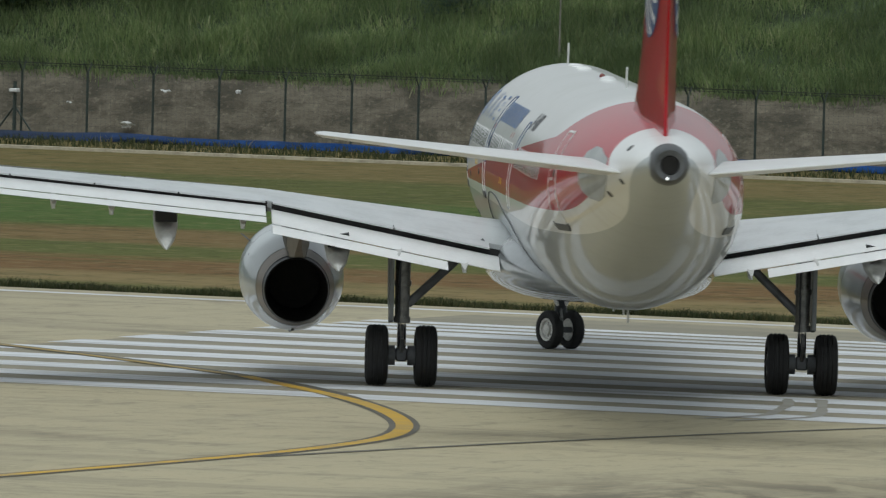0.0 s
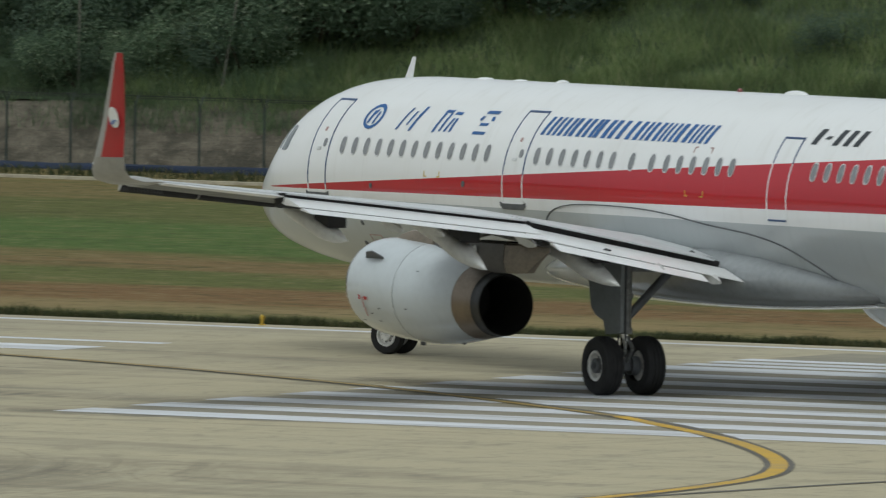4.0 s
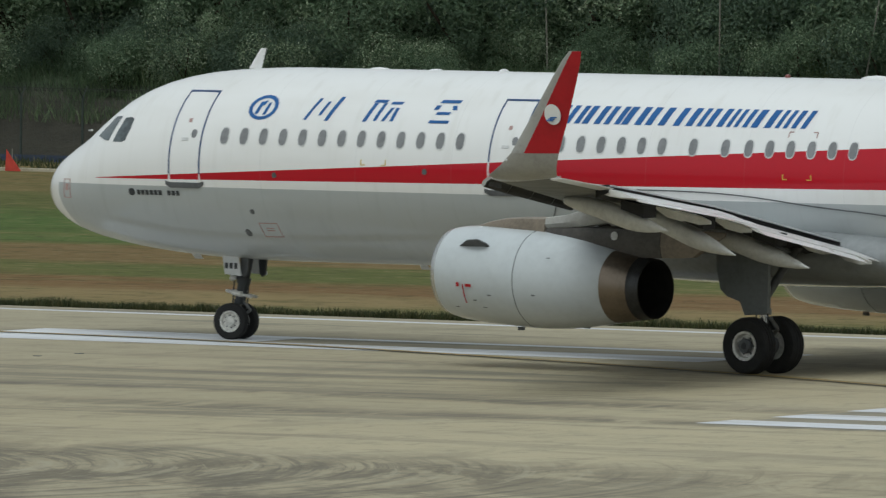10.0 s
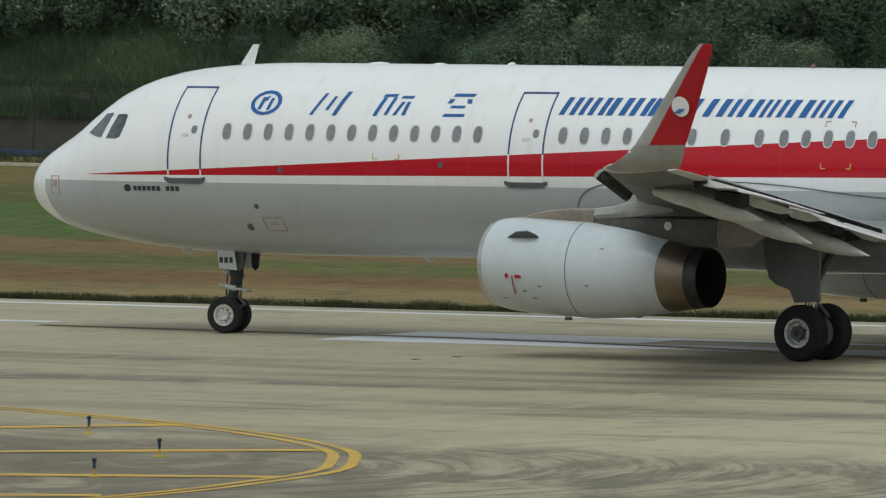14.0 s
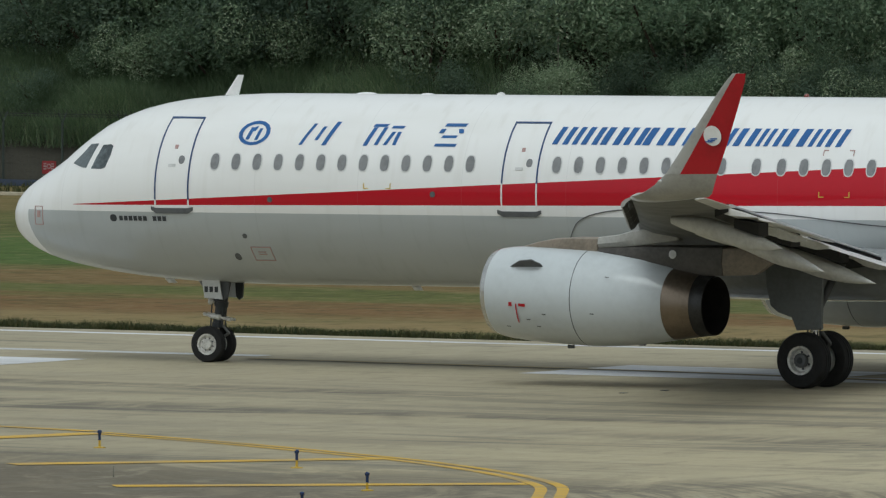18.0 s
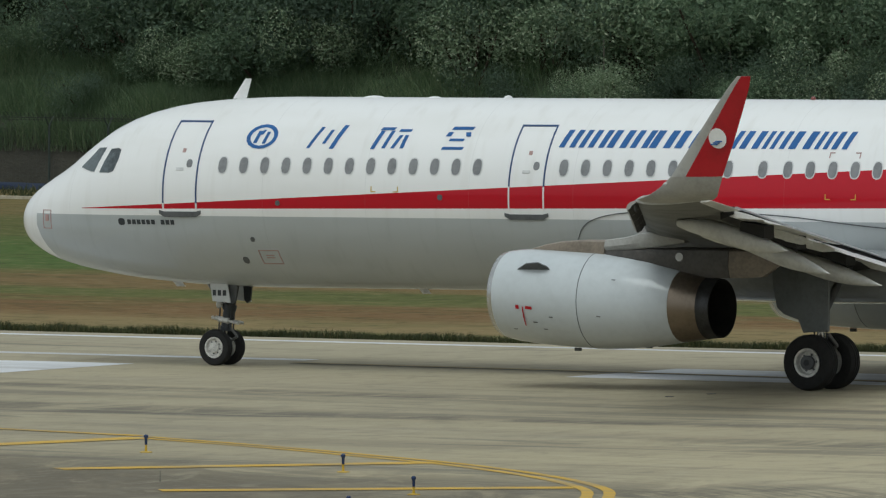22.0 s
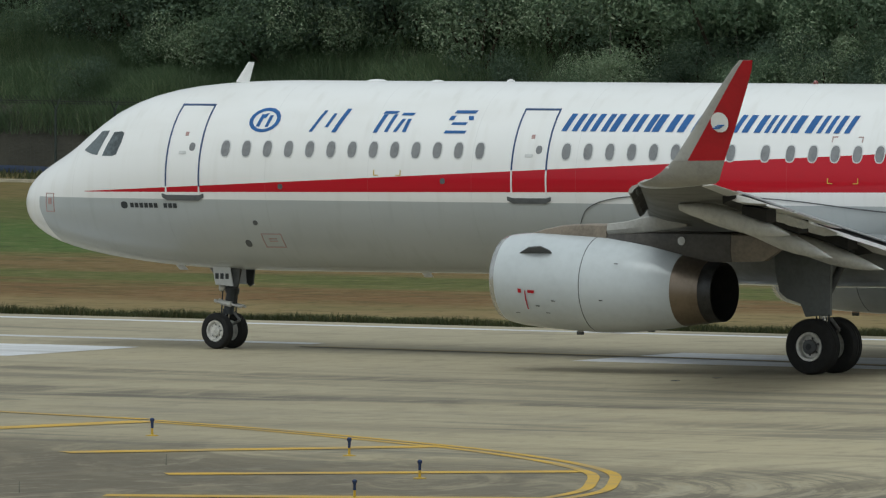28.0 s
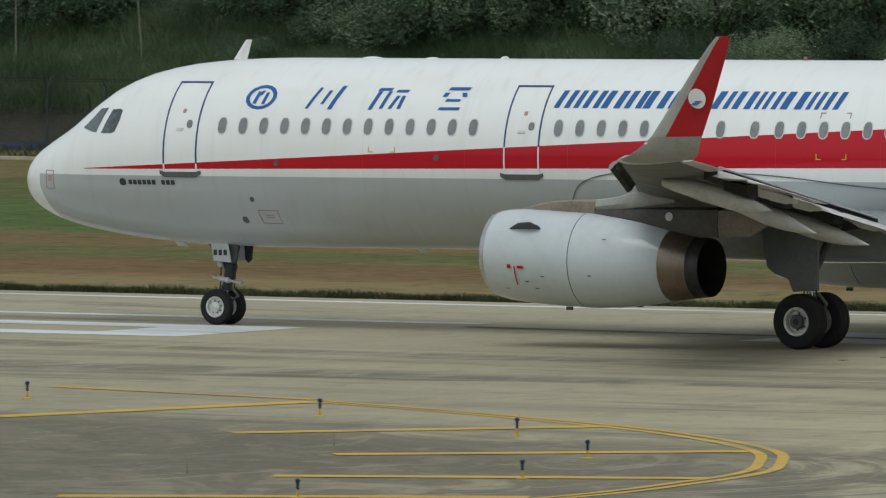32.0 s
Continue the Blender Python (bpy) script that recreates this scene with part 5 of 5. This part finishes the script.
lathe(bm, [(0, 0.09), (0.02, 0.09), (0.03, 0.03), (0.13, 0.03), (0.13, 0.05), (0.19, 0.048), (0.22, 0.02), (0.225, 0.004)], "z", (0, 0, 0), 16)
part("lamp_body", bm, LAMPYELLOW, ob, "", 40)
ob.matrix_world = GROUND @ pose(-8.1, -12.6, 0)

# curved tyre scuffs across the threshold bars
for way, w in ((((-42.6, -17.2), (-43.6, -19.4), (-44.5, -22.0), (-44.9, -23.4), (-44.6, -25.4)), 0.28), (((-43.2, -17.0), (-44.4, -19.6), (-45.5, -22.2), (-45.8, -23.6), (-45.3, -25.6)), 0.32)):
    pts = [p for p in spline([(s, -n, 0) for s, n in way], 6)]
    v, f = [], []
    for i, p in enumerate(pts):
        k = w * (0.8 + 0.35 * noise.noise(Vector((i * .7, w * 30, 2))))
        v += [(p.x - k / 2, p.y, 0.011), (p.x + k / 2, p.y, 0.011)]
        if i:
            f.append((2 * i - 2, 2 * i - 1, 2 * i + 1, 2 * i))
    laid(tagged(from_data("tyre_scuff", v, f, SCUFF), "dark curved tyre scuff across the white bars", "marking", kind="structure"))

# thin stakes and dark inset plates in the pavement
for s, n, h in ((-8.6, -43.6, 0.20), (-11.65, -53.5, 0.20)):
    ob = tagged(new("marker_stake"), "thin weathered stake standing on the taxiway shoulder", "stake", "stakes on the shoulder")
    bm = bmesh.new()
    rod(bm, (0, 0, 0), (0, 0, h), 0.014, 0.01, 6)
    part("stake_rod", bm, BAMBOO, ob)
    ob.matrix_world = GROUND @ pose(s, -n, 0)
for s, n in ((1.06, -8.23), (0.95, -6.72)):
    ob = tagged(new("inset_plate"), "small dark metal plate set in the concrete", "plate", "plates set in the runway")
    bm = bmesh.new()
    block(bm, (0, 0, 0.006), (0.13, 0.16, 0.012), None, 0.004)
    part("plate_cover", bm, SEAM, ob)
    ob.matrix_world = GROUND @ pose(s, -n, 0)

# ---------- perimeter: kerb, sheeting, fence, bank ----------
FN = 97.0
sheet("kerb", -60, 130, 89.5, 89.85, 0.02, KERB, "pale concrete drain edge in the grass", "kerb", 0.2)


def strip(name, rows, mat, label, cat, wob=0.0, s0=-40, s1=125, ds=0.6, kind="structure"):
    """A long uneven band: cross-section points (n, z) swept along the runway."""
    cols = []
    for i in range(int((s1 - s0) / ds) + 1):
        s = s0 + i * ds
        cols.append([(s, -(n + wob * noise.noise(Vector((s * .35, k * 3.1, 7)))), z + wob * 0.8 * noise.noise(Vector((s * .3, k * 2.3, 1))) * (k > 0)) for k, (n, z) in enumerate(rows)])
    v = [p for c in cols for p in c]
    m = len(rows)
    f = [(a * m + k, a * m + k + 1, (a + 1) * m + k + 1, (a + 1) * m + k) for a in range(len(cols) - 1) for k in range(m - 1)]
    ob = from_data(name, v, f, mat)
    ob.data.polygons.foreach_set("use_smooth", [True] * len(ob.data.polygons))
    return laid(tagged(ob, label, cat, kind=kind))


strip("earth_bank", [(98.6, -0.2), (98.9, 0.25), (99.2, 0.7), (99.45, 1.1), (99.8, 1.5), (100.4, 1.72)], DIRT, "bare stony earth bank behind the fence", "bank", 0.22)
strip("hillside", [(100.3, 1.66), (103, 2.9), (107, 4.8), (112, 5.5), (120, 5.9), (135, 6.1), (170, 6.1)], SOIL, "hillside soil, coloured dark for the shade under the plants", "hillside", 0.3)
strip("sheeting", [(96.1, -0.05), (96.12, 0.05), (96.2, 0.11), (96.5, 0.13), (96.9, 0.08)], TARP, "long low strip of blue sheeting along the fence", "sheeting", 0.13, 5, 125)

fence = tagged(new("perimeter_fence"), "green steel mesh fence with wire coils on top", "fence")
fence.matrix_world = GROUND
STEP = 1.945
bmp = bmesh.new()
rod(bmp, (0, 0, -0.06), (0, 0, 1.72), 0.035, None, 8)
rod(bmp, (0, 0, 1.70), (0.0, 0.22, 1.98), 0.02, None, 6)
rod(bmp, (0, 0, 1.70), (0.0, -0.22, 1.98), 0.02, None, 6)
post = part("fence_post", bmp, FENCE, fence)
bmw = bmesh.new()
for k in range(8):
    block(bmw, (STEP / 2, 0, 0.1 + k * 0.21), (STEP, 0.0035, 0.0035))
for k in range(1, 14):
    block(bmw, (k * STEP / 14, 0, 0.86), (0.003, 0.003, 1.62))
for k in (-1, 0, 1):
    block(bmw, (STEP / 2, k * 0.18, 1.94 - 0.06 * (k == 0)), (STEP, 0.01, 0.01))
for k in range(14):
    q = k / 14 * STEP
    rod(bmw, (q, -0.12, 1.84), (q + 0.07, 0.12, 2.08), 0.006, None, 4)
    rod(bmw, (q + 0.07, 0.12, 2.08), (q + 0.14, -0.12, 1.84), 0.006, None, 4)
mesh_panel = part("fence_mesh", bmw, WIRE, fence)
S0 = -30.67
for i in range(80):
    for src in (post, mesh_panel):
        o = src if i == 0 else src.copy()
        if i:
            scene.collection.objects.link(o)
        o.location = (S0 + i * STEP, -FN, 0)

# a mast with a camera head on the fence line
mast = tagged(new("camera_mast"), "short braced mast with a small camera on the fence line", "mast")
mast.matrix_world = GROUND @ pose(31.6, -(FN - 0.35), -0.06)
bm = bmesh.new()
rod(bm, (0, 0, 0), (0, 0, 1.5), 0.05, None, 8)
part("mast_pole", bm, FENCE, mast)
for d in (-1, 1):
    bm = bmesh.new()
    rod(bm, (d * 0.65, 0, 0), (0, 0, 0.85), 0.025, None, 6)
    part("mast_brace", bm, FENCE, mast)
bm = bmesh.new()
block(bm, (0, 0.03, 1.26), (0.24, 0.2, 0.10), None, 0.02)
part("camera_head", bm, LITTER, mast, "white camera head")

# red board wired to the fence
board = tagged(new("fence_sign"), "small red warning board with pale marks on the fence", "sign")
board.matrix_world = GROUND @ pose(80.6, -(FN - 0.03), 0.45)
bm = bmesh.new()
block(bm, (0, 0.02, 0), (0.46, 0.015, 0.36), None, 0.004)
part("sign_board", bm, SIGNRED, board, "red board")
for x, z, w, h in ((-0.12, 0.03, 0.09, 0.045), (-0.12, 0.10, 0.09, 0.04), (-0.12, -0.04, 0.09, 0.045), (0.13, 0.03, 0.09, 0.045), (0.13, 0.10, 0.09, 0.04), (0.13, -0.04, 0.09, 0.045), (-0.08, -0.12, 0.16, 0.02)):
    bm = bmesh.new()
    block(bm, (x, 0.031, z), (w, 0.006, h))
    part("sign_bar", bm, SIGNPALE, board)
bm = bmesh.new()
lathe(bm, [(0, 0.045), (0.006, 0.045), (0.006, 0.075), (0, 0.075)], "y", (0, 0.028, 0.03), 16, True)
part("sign_ring", bm, SIGNPALE, board)

# thin bare poles on the bank
for s, n, z0, top, tilt in ((18.2, 102, 2.3, 4.6, 0), (43.2, 101, -0.1, 4.8, 0), (39.2, 101, 0, 4.9, -10), (49, 102, 1.8, 4.9, 2), (67.4, 102.5, 2.4, 4.3, 0), (63.2, 102.5, 2.4, 4.4, 6),
                            (91.6, 101, 0, 4.2, 0), (87.6, 101.5, 1.6, 4.4, 5)):
    ob = tagged(new("bare_pole"), "thin weathered pole standing on the bank", "pole", "thin poles on the bank")
    bm = bmesh.new()
    rod(bm, (0, 0, -0.4), (0, 0, top - z0), 0.035, 0.02, 6)
    part("pole_shaft", bm, BAMBOO, ob)
    ob.matrix_world = GROUND @ pose(s, -n, z0, 0, tilt, 0)

# litter on the bank
for s, n, z, sz in ((29.3, 98.7, 0.33, 0.22), (31.0, 98.7, 0.85, 0.1), (28.3, 99.0, 1.25, 0.13), (48.9, 98.8, 0.8, 0.14), (26.2, 99.1, 1.3, 0.12), (61.5, 98.8, 0.75, 0.10)):
    bm = bmesh.new()
    bmesh.ops.create_icosphere(bm, subdivisions=2, radius=sz)
    for v in bm.verts:
        v.co *= 0.7 + 0.9 * noise.noise(v.co * 9 + Vector((s, 0, 0)))
        v.co.z *= 0.5
    ob = tagged(part("plastic_scrap", bm, LITTER), "crumpled white plastic scrap on the earth bank", "litter", "scraps on the bank")
    ob.matrix_world = GROUND @ pose(s, -n, z)

flag = tagged(new("marker_flag"), "small red marker flag in the grass", "flag")
flag.matrix_world = GROUND @ pose(58.3, -89.0, -0.06)
bm = bmesh.new()
rod(bm, (0, 0, 0), (0, 0, 0.62), 0.015, None, 6)
part("flag_stick", bm, BAMBOO, flag)
bm = bmesh.new()
plate(bm, [(0.16, 0.02, 0.6), (0.16, 0.0, 0.56), (-0.28, 0.02, 0.02), (0.18, 0.05, 0.02)], 0.02)
part("flag_cloth", bm, REDCLOTH, flag, "red cloth")


# ---------- plants ----------
def hill_z(n):
    return float(np.interp(n, [98.6, 100.3, 103, 107, 112, 120, 135, 170], [0, 1.66, 2.9, 4.8, 5.5, 5.9, 6.1, 6.1]))


def blades(name, count, place, hgt, wid, mat, label, cat, seed, tuft=5, spread=0.12, lean_=0.35):
    """Grass as many bent blades in one mesh."""
    rng = np.random.default_rng(seed)
    v, f = [], []
    for _ in range(count):
        s, n, z, k = place(rng)
        for _ in range(tuft):
            h, w = hgt * k * rng.uniform(.55, 1.15), wid * rng.uniform(.7, 1.3)
            a = rng.uniform(0, 2 * math.pi)
            px, py = s + rng.normal(0, spread), -n + rng.normal(0, spread)
            dx, dy = rng.normal(0, lean_) * h, rng.normal(0, lean_) * h
            cx, cy = math.cos(a) * w / 2, math.sin(a) * w / 2
            i = len(v)
            v += [(px - cx, py - cy, z), (px + cx, py + cy, z), (px + dx * .4 + cx * .7, py + dy * .4 + cy * .7, z + h * .6), (px + dx * .4 - cx * .7, py + dy * .4 - cy * .7, z + h * .6), (px + dx, py + dy, z + h)]
            f += [(i, i + 1, i + 2, i + 3), (i + 3, i + 2, i + 4)]
    return laid(tagged(from_data(name, v, f, mat), label, cat, kind="stuff"))


def verge(rng):
    n = 13.0 + abs(rng.normal(0, 0.75))
    s = rng.uniform(-45, 60)
    return s, n, -0.06, (0.8 + 0.6 * noise.noise(Vector((s * 0.8, n * 2, 4)))) * (1.0 if n < 13.6 else 0.75)


def foot(rng):
    n = rng.uniform(90.2, 96.0)
    return rng.uniform(0, 105), n, -0.06, rng.uniform(.6, 1.2)


def slope(rng):
    while True:
        s = rng.uniform(-6, 42)
        n = 100.0 + rng.beta(1.0, 1.4) * 9
        dens = 1.0 if s < 36 else (0.55 if n < 103.5 else 0.12)
        if rng.random() < dens:
            k = 0.85 + 0.75 * noise.noise(Vector((s * .5, n * .8, 3)))
            return s, n, hill_z(n) - 0.1, k


blades("verge_grass", 20000, verge, 0.25, 0.018, STRAW, "ragged green and straw grass along the runway edge", "grass", 3, 5, 0.05)
blades("bank_foot_grass", 3500, foot, 0.22, 0.03, STRAW, "dry grass below the fence", "grass", 5, 4, 0.15)
blades("tall_grass", 26000, slope, 0.62, 0.02, BLADE, "tall green grass on the bank", "grass", 6, 5, 0.16, 0.42)


def reeds(rng):
    while True:
        s = rng.uniform(36, 106)
        n = 99.3 + rng.beta(1.0, 1.5) * 6.5
        dens = 0.95 if n < 103.5 else 0.35
        if s < 72:
            dens *= 0.3 + 0.4 * noise.noise(Vector((s * .35, n * .5, 9)))
        if rng.random() < dens:
            k = 0.9 + 0.8 * noise.noise(Vector((s * .45, n * .7, 13)))
            return s, n, (hill_z(n) if n > 100.3 else 1.0 + 0.6 * (n - 99.3)) - 0.1, k


blades("dark_tall_grass", 30000, reeds, 0.72, 0.02, REED, "dark green tall grass and creepers above the fence", "grass", 16, 5, 0.16, 0.45)


def shrub_mesh(seed, leaves, size):
    """A crown of many leaves on several lobes, and its stems."""
    rng = np.random.default_rng(seed)
    lobes = [(rng.normal(0, .42), rng.normal(0, .38), rng.uniform(.35, 1.05), rng.uniform(.32, .58)) for _ in range(9)]
    v, f = [], []
    for i in range(leaves):
        x, y, z, r = lobes[rng.integers(len(lobes))]
        d = rng.normal(0, 1, 3)
        d /= np.linalg.norm(d)
        q = np.array([x, y, z]) + d * r * rng.uniform(.6, 1.08) * (1 + .25 * noise.noise(Vector(d * 2.5 + seed)))
        if q[2] < 0:
            continue
        L, W = size * rng.uniform(.7, 1.3), size * rng.uniform(.35, .55)
        n_ = d * .7 + rng.normal(0, .6, 3) + np.array([0, 0, .35])
        n_ /= np.linalg.norm(n_)
        t = np.cross(n_, rng.normal(0, 1, 3))
        t /= np.linalg.norm(t) + 1e-9
        b = np.cross(n_, t)
        k = len(v)
        v += [tuple(q - t * L / 2), tuple(q + b * W / 2), tuple(q + t * L / 2 - n_ * L * .15), tuple(q - b * W / 2)]
        f.append((k, k + 1, k + 2, k + 3))
    stems = bmesh.new()
    for x, y, z, r in lobes[:6]:
        rod(stems, (x * .1, y * .1, -.1), (x * .8, y * .8, z), .03, .012, 5)
    return v, f, stems


SHRUBS = []
for k in range(7):
    ob = tagged(new("shrub"), "dense dark green leafy shrub on the bank", "shrub", "shrubs on the bank")
    v, f, st = shrub_mesh(20 + k, 4600, 0.078 if k % 2 else 0.062)
    from_data("crown", v, f, (LEAF, LEAF, DUSKLEAF, LEAF, PALELEAF, DUSKLEAF, LEAF)[k], ob)
    part("trunk", st, BARK, ob)
    SHRUBS.append(ob)
rng = random.Random(8)
count = 0
for i in range(420):
    s = rng.uniform(30, 106)
    n = 100.8 + 8 * rng.random() ** 1.5
    near = noise.noise(Vector((s * .12, 5, 2)))
    low = 105.5 if s < 34 else 103.2 if s < 38 else 100.9 if s < 72 else 103.0
    if n < low + 0.8 * near:
        continue
    size = rng.uniform(1.0, 1.9) * (0.8 if n < 103 else 1.45)
    src = SHRUBS[i % 7]
    m = GROUND @ pose(s, -n, hill_z(n) - 0.25, 0, 0, rng.uniform(0, 360))
    if count < 7:
        src = SHRUBS[count]
        src.matrix_world = m
        src.scale = (size, size, size * rng.uniform(.85, 1.15))
        count += 1
    else:
        o = copy_thing(src, m)
        o.scale = (size, size, size * rng.uniform(.85, 1.15))

for i in range(34):
    s, n = rng.uniform(22, 36), rng.uniform(104.0, 109.0)
    if noise.noise(Vector((s * .3, n * .4, 21))) < -0.05:
        continue
    size = rng.uniform(0.7, 1.3)
    o = copy_thing(SHRUBS[(2, 5, 0)[i % 3]], GROUND @ pose(s, -n, hill_z(n) - 0.25, 0, 0, rng.uniform(0, 360)))
    o.scale = (size, size, size * rng.uniform(.8, 1.1))
pale = copy_thing(SHRUBS[4], GROUND @ pose(80.6, -102.6, 2.5, 0, 0, 40))
pale.scale = (1.45, 1.2, 1.1)
low = copy_thing(SHRUBS[2], GROUND @ pose(83.6, -101.4, 1.9, 0, 0, 70))
low.scale = (1.15, 0.9, 0.9)

# ---------- what moves ----------
PATH = [  # seconds, place of the main wheels, heading
    (0.0, 35.355, 330.276, 86.715),
    (0.5, 35.428, 332.088, 90.254),
    (1.0, 35.435, 333.867, 93.907),
    (1.5, 35.273, 335.495, 97.327),
    (2.0, 34.986, 337.147, 100.896),
    (2.5, 34.657, 338.790, 104.203),
    (3.0, 34.196, 340.441, 107.467),
    (3.5, 33.712, 341.914, 110.569),
    (4.0, 33.137, 343.349, 113.542),
    (4.5, 32.507, 344.686, 116.268),
    (6.5, 29.585, 349.547, 127.046),
    (7.0, 28.756, 350.575, 129.724),
    (7.5, 27.890, 351.570, 131.741),
    (8.0, 26.978, 352.547, 133.539),
    (8.5, 25.988, 353.538, 135.125),
    (9.0, 24.965, 354.505, 136.583),
    (9.5, 23.989, 355.432, 137.887),
    (10.0, 22.974, 356.341, 139.130),
    (10.5, 22.006, 357.182, 140.218),
    (11.0, 21.039, 357.981, 141.324),
    (11.5, 20.167, 358.690, 142.144),
    (12.0, 19.282, 359.379, 142.943),
    (12.5, 18.483, 359.992, 143.776),
    (13.0, 17.669, 360.589, 144.704),
    (13.5, 16.915, 361.131, 145.370),
    (14.0, 16.175, 361.646, 146.057),
    (14.5, 15.502, 362.110, 146.649),
    (16.5, 13.138, 363.776, 148.618),
    (17.0, 12.636, 364.084, 148.663),
    (17.5, 12.246, 364.327, 148.758),
    (18.0, 11.889, 364.545, 148.914),
    (18.5, 11.607, 364.719, 148.969),
    (19.0, 11.371, 364.862, 148.963),
    (19.5, 11.215, 364.957, 148.951),
    (20.0, 11.121, 365.015, 148.970),
    (20.5, 11.083, 365.057, 148.950),
    (21.0, 11.083, 365.057, 148.950),
    (21.5, 11.083, 365.057, 148.950),
    (22.0, 11.083, 365.057, 148.950),
    (22.5, 11.083, 365.057, 148.950),
    (23.0, 11.083, 365.057, 148.950),
    (23.5, 11.083, 365.057, 148.950),
    (24.0, 11.083, 365.057, 148.950),
    (24.5, 11.083, 365.057, 148.950),
    (25.0, 11.083, 365.057, 148.950),
    (25.5, 11.083, 365.057, 148.950),
    (27.5, 11.083, 365.057, 148.950),
    (28.0, 11.002, 365.126, 148.935),
    (28.5, 10.942, 365.166, 148.945),
    (29.0, 10.786, 365.260, 148.952),
    (29.5, 10.540, 365.410, 148.883),
    (30.0, 10.168, 365.631, 148.855),
    (30.5, 9.688, 365.920, 148.822),
    (31.0, 9.046, 366.304, 148.816),
    (31.5, 8.304, 366.757, 148.791),
    (32.0, 7.328, 367.340, 148.745),
]


def motions():
    walk(PLANE, [(t, pose(x, y, 0, 0, 0, a)) for t, x, y, a in PATH])
    # wheels roll by the way that each axle covers; the nose pair also steers
    fine = []
    for (t0, x0, y0, a0), (t1, x1, y1, a1) in zip(PATH, PATH[1:]):
        k = max(1, round((t1 - t0) / 0.25))
        fine += [(t0 + (t1 - t0) * i / k, x0 + (x1 - x0) * i / k, y0 + (y1 - y0) * i / k, a0 + (a1 - a0) * i / k) for i in range(k)]
    fine.append(PATH[-1])
    for ob, lx, ly, r in WHEELS:
        spots = [(t, x + lx * math.cos(radians(a)) - ly * math.sin(radians(a)), y + lx * math.sin(radians(a)) + ly * math.cos(radians(a)), a) for t, x, y, a in fine]
        rows, turn, steer = [], 0.0, 0.0
        for i, (t, x, y, a) in enumerate(spots):
            if i:
                dx, dy = x - spots[i - 1][1], y - spots[i - 1][2]
                d = math.hypot(dx, dy)
                turn += math.degrees(d / r)
            if lx > 1:
                p, q = spots[max(0, i - 2)], spots[min(len(spots) - 1, i + 2)]
                if math.hypot(q[1] - p[1], q[2] - p[2]) > 0.15:
                    steer = (math.degrees(math.atan2(q[2] - p[2], q[1] - p[1])) - a + 180) % 360 - 180
                else:
                    steer *= 0.8
            rows.append((t, Matrix.Translation((lx, 0, r)) @ pose(0, 0, 0, 0, 0, max(-60, min(60, steer)) if lx > 1 else 0) @ Matrix.Translation((0, ly, 0)) @ pose(0, 0, 0, 0, turn, 0)))
        walk(ob, rows)


motions()
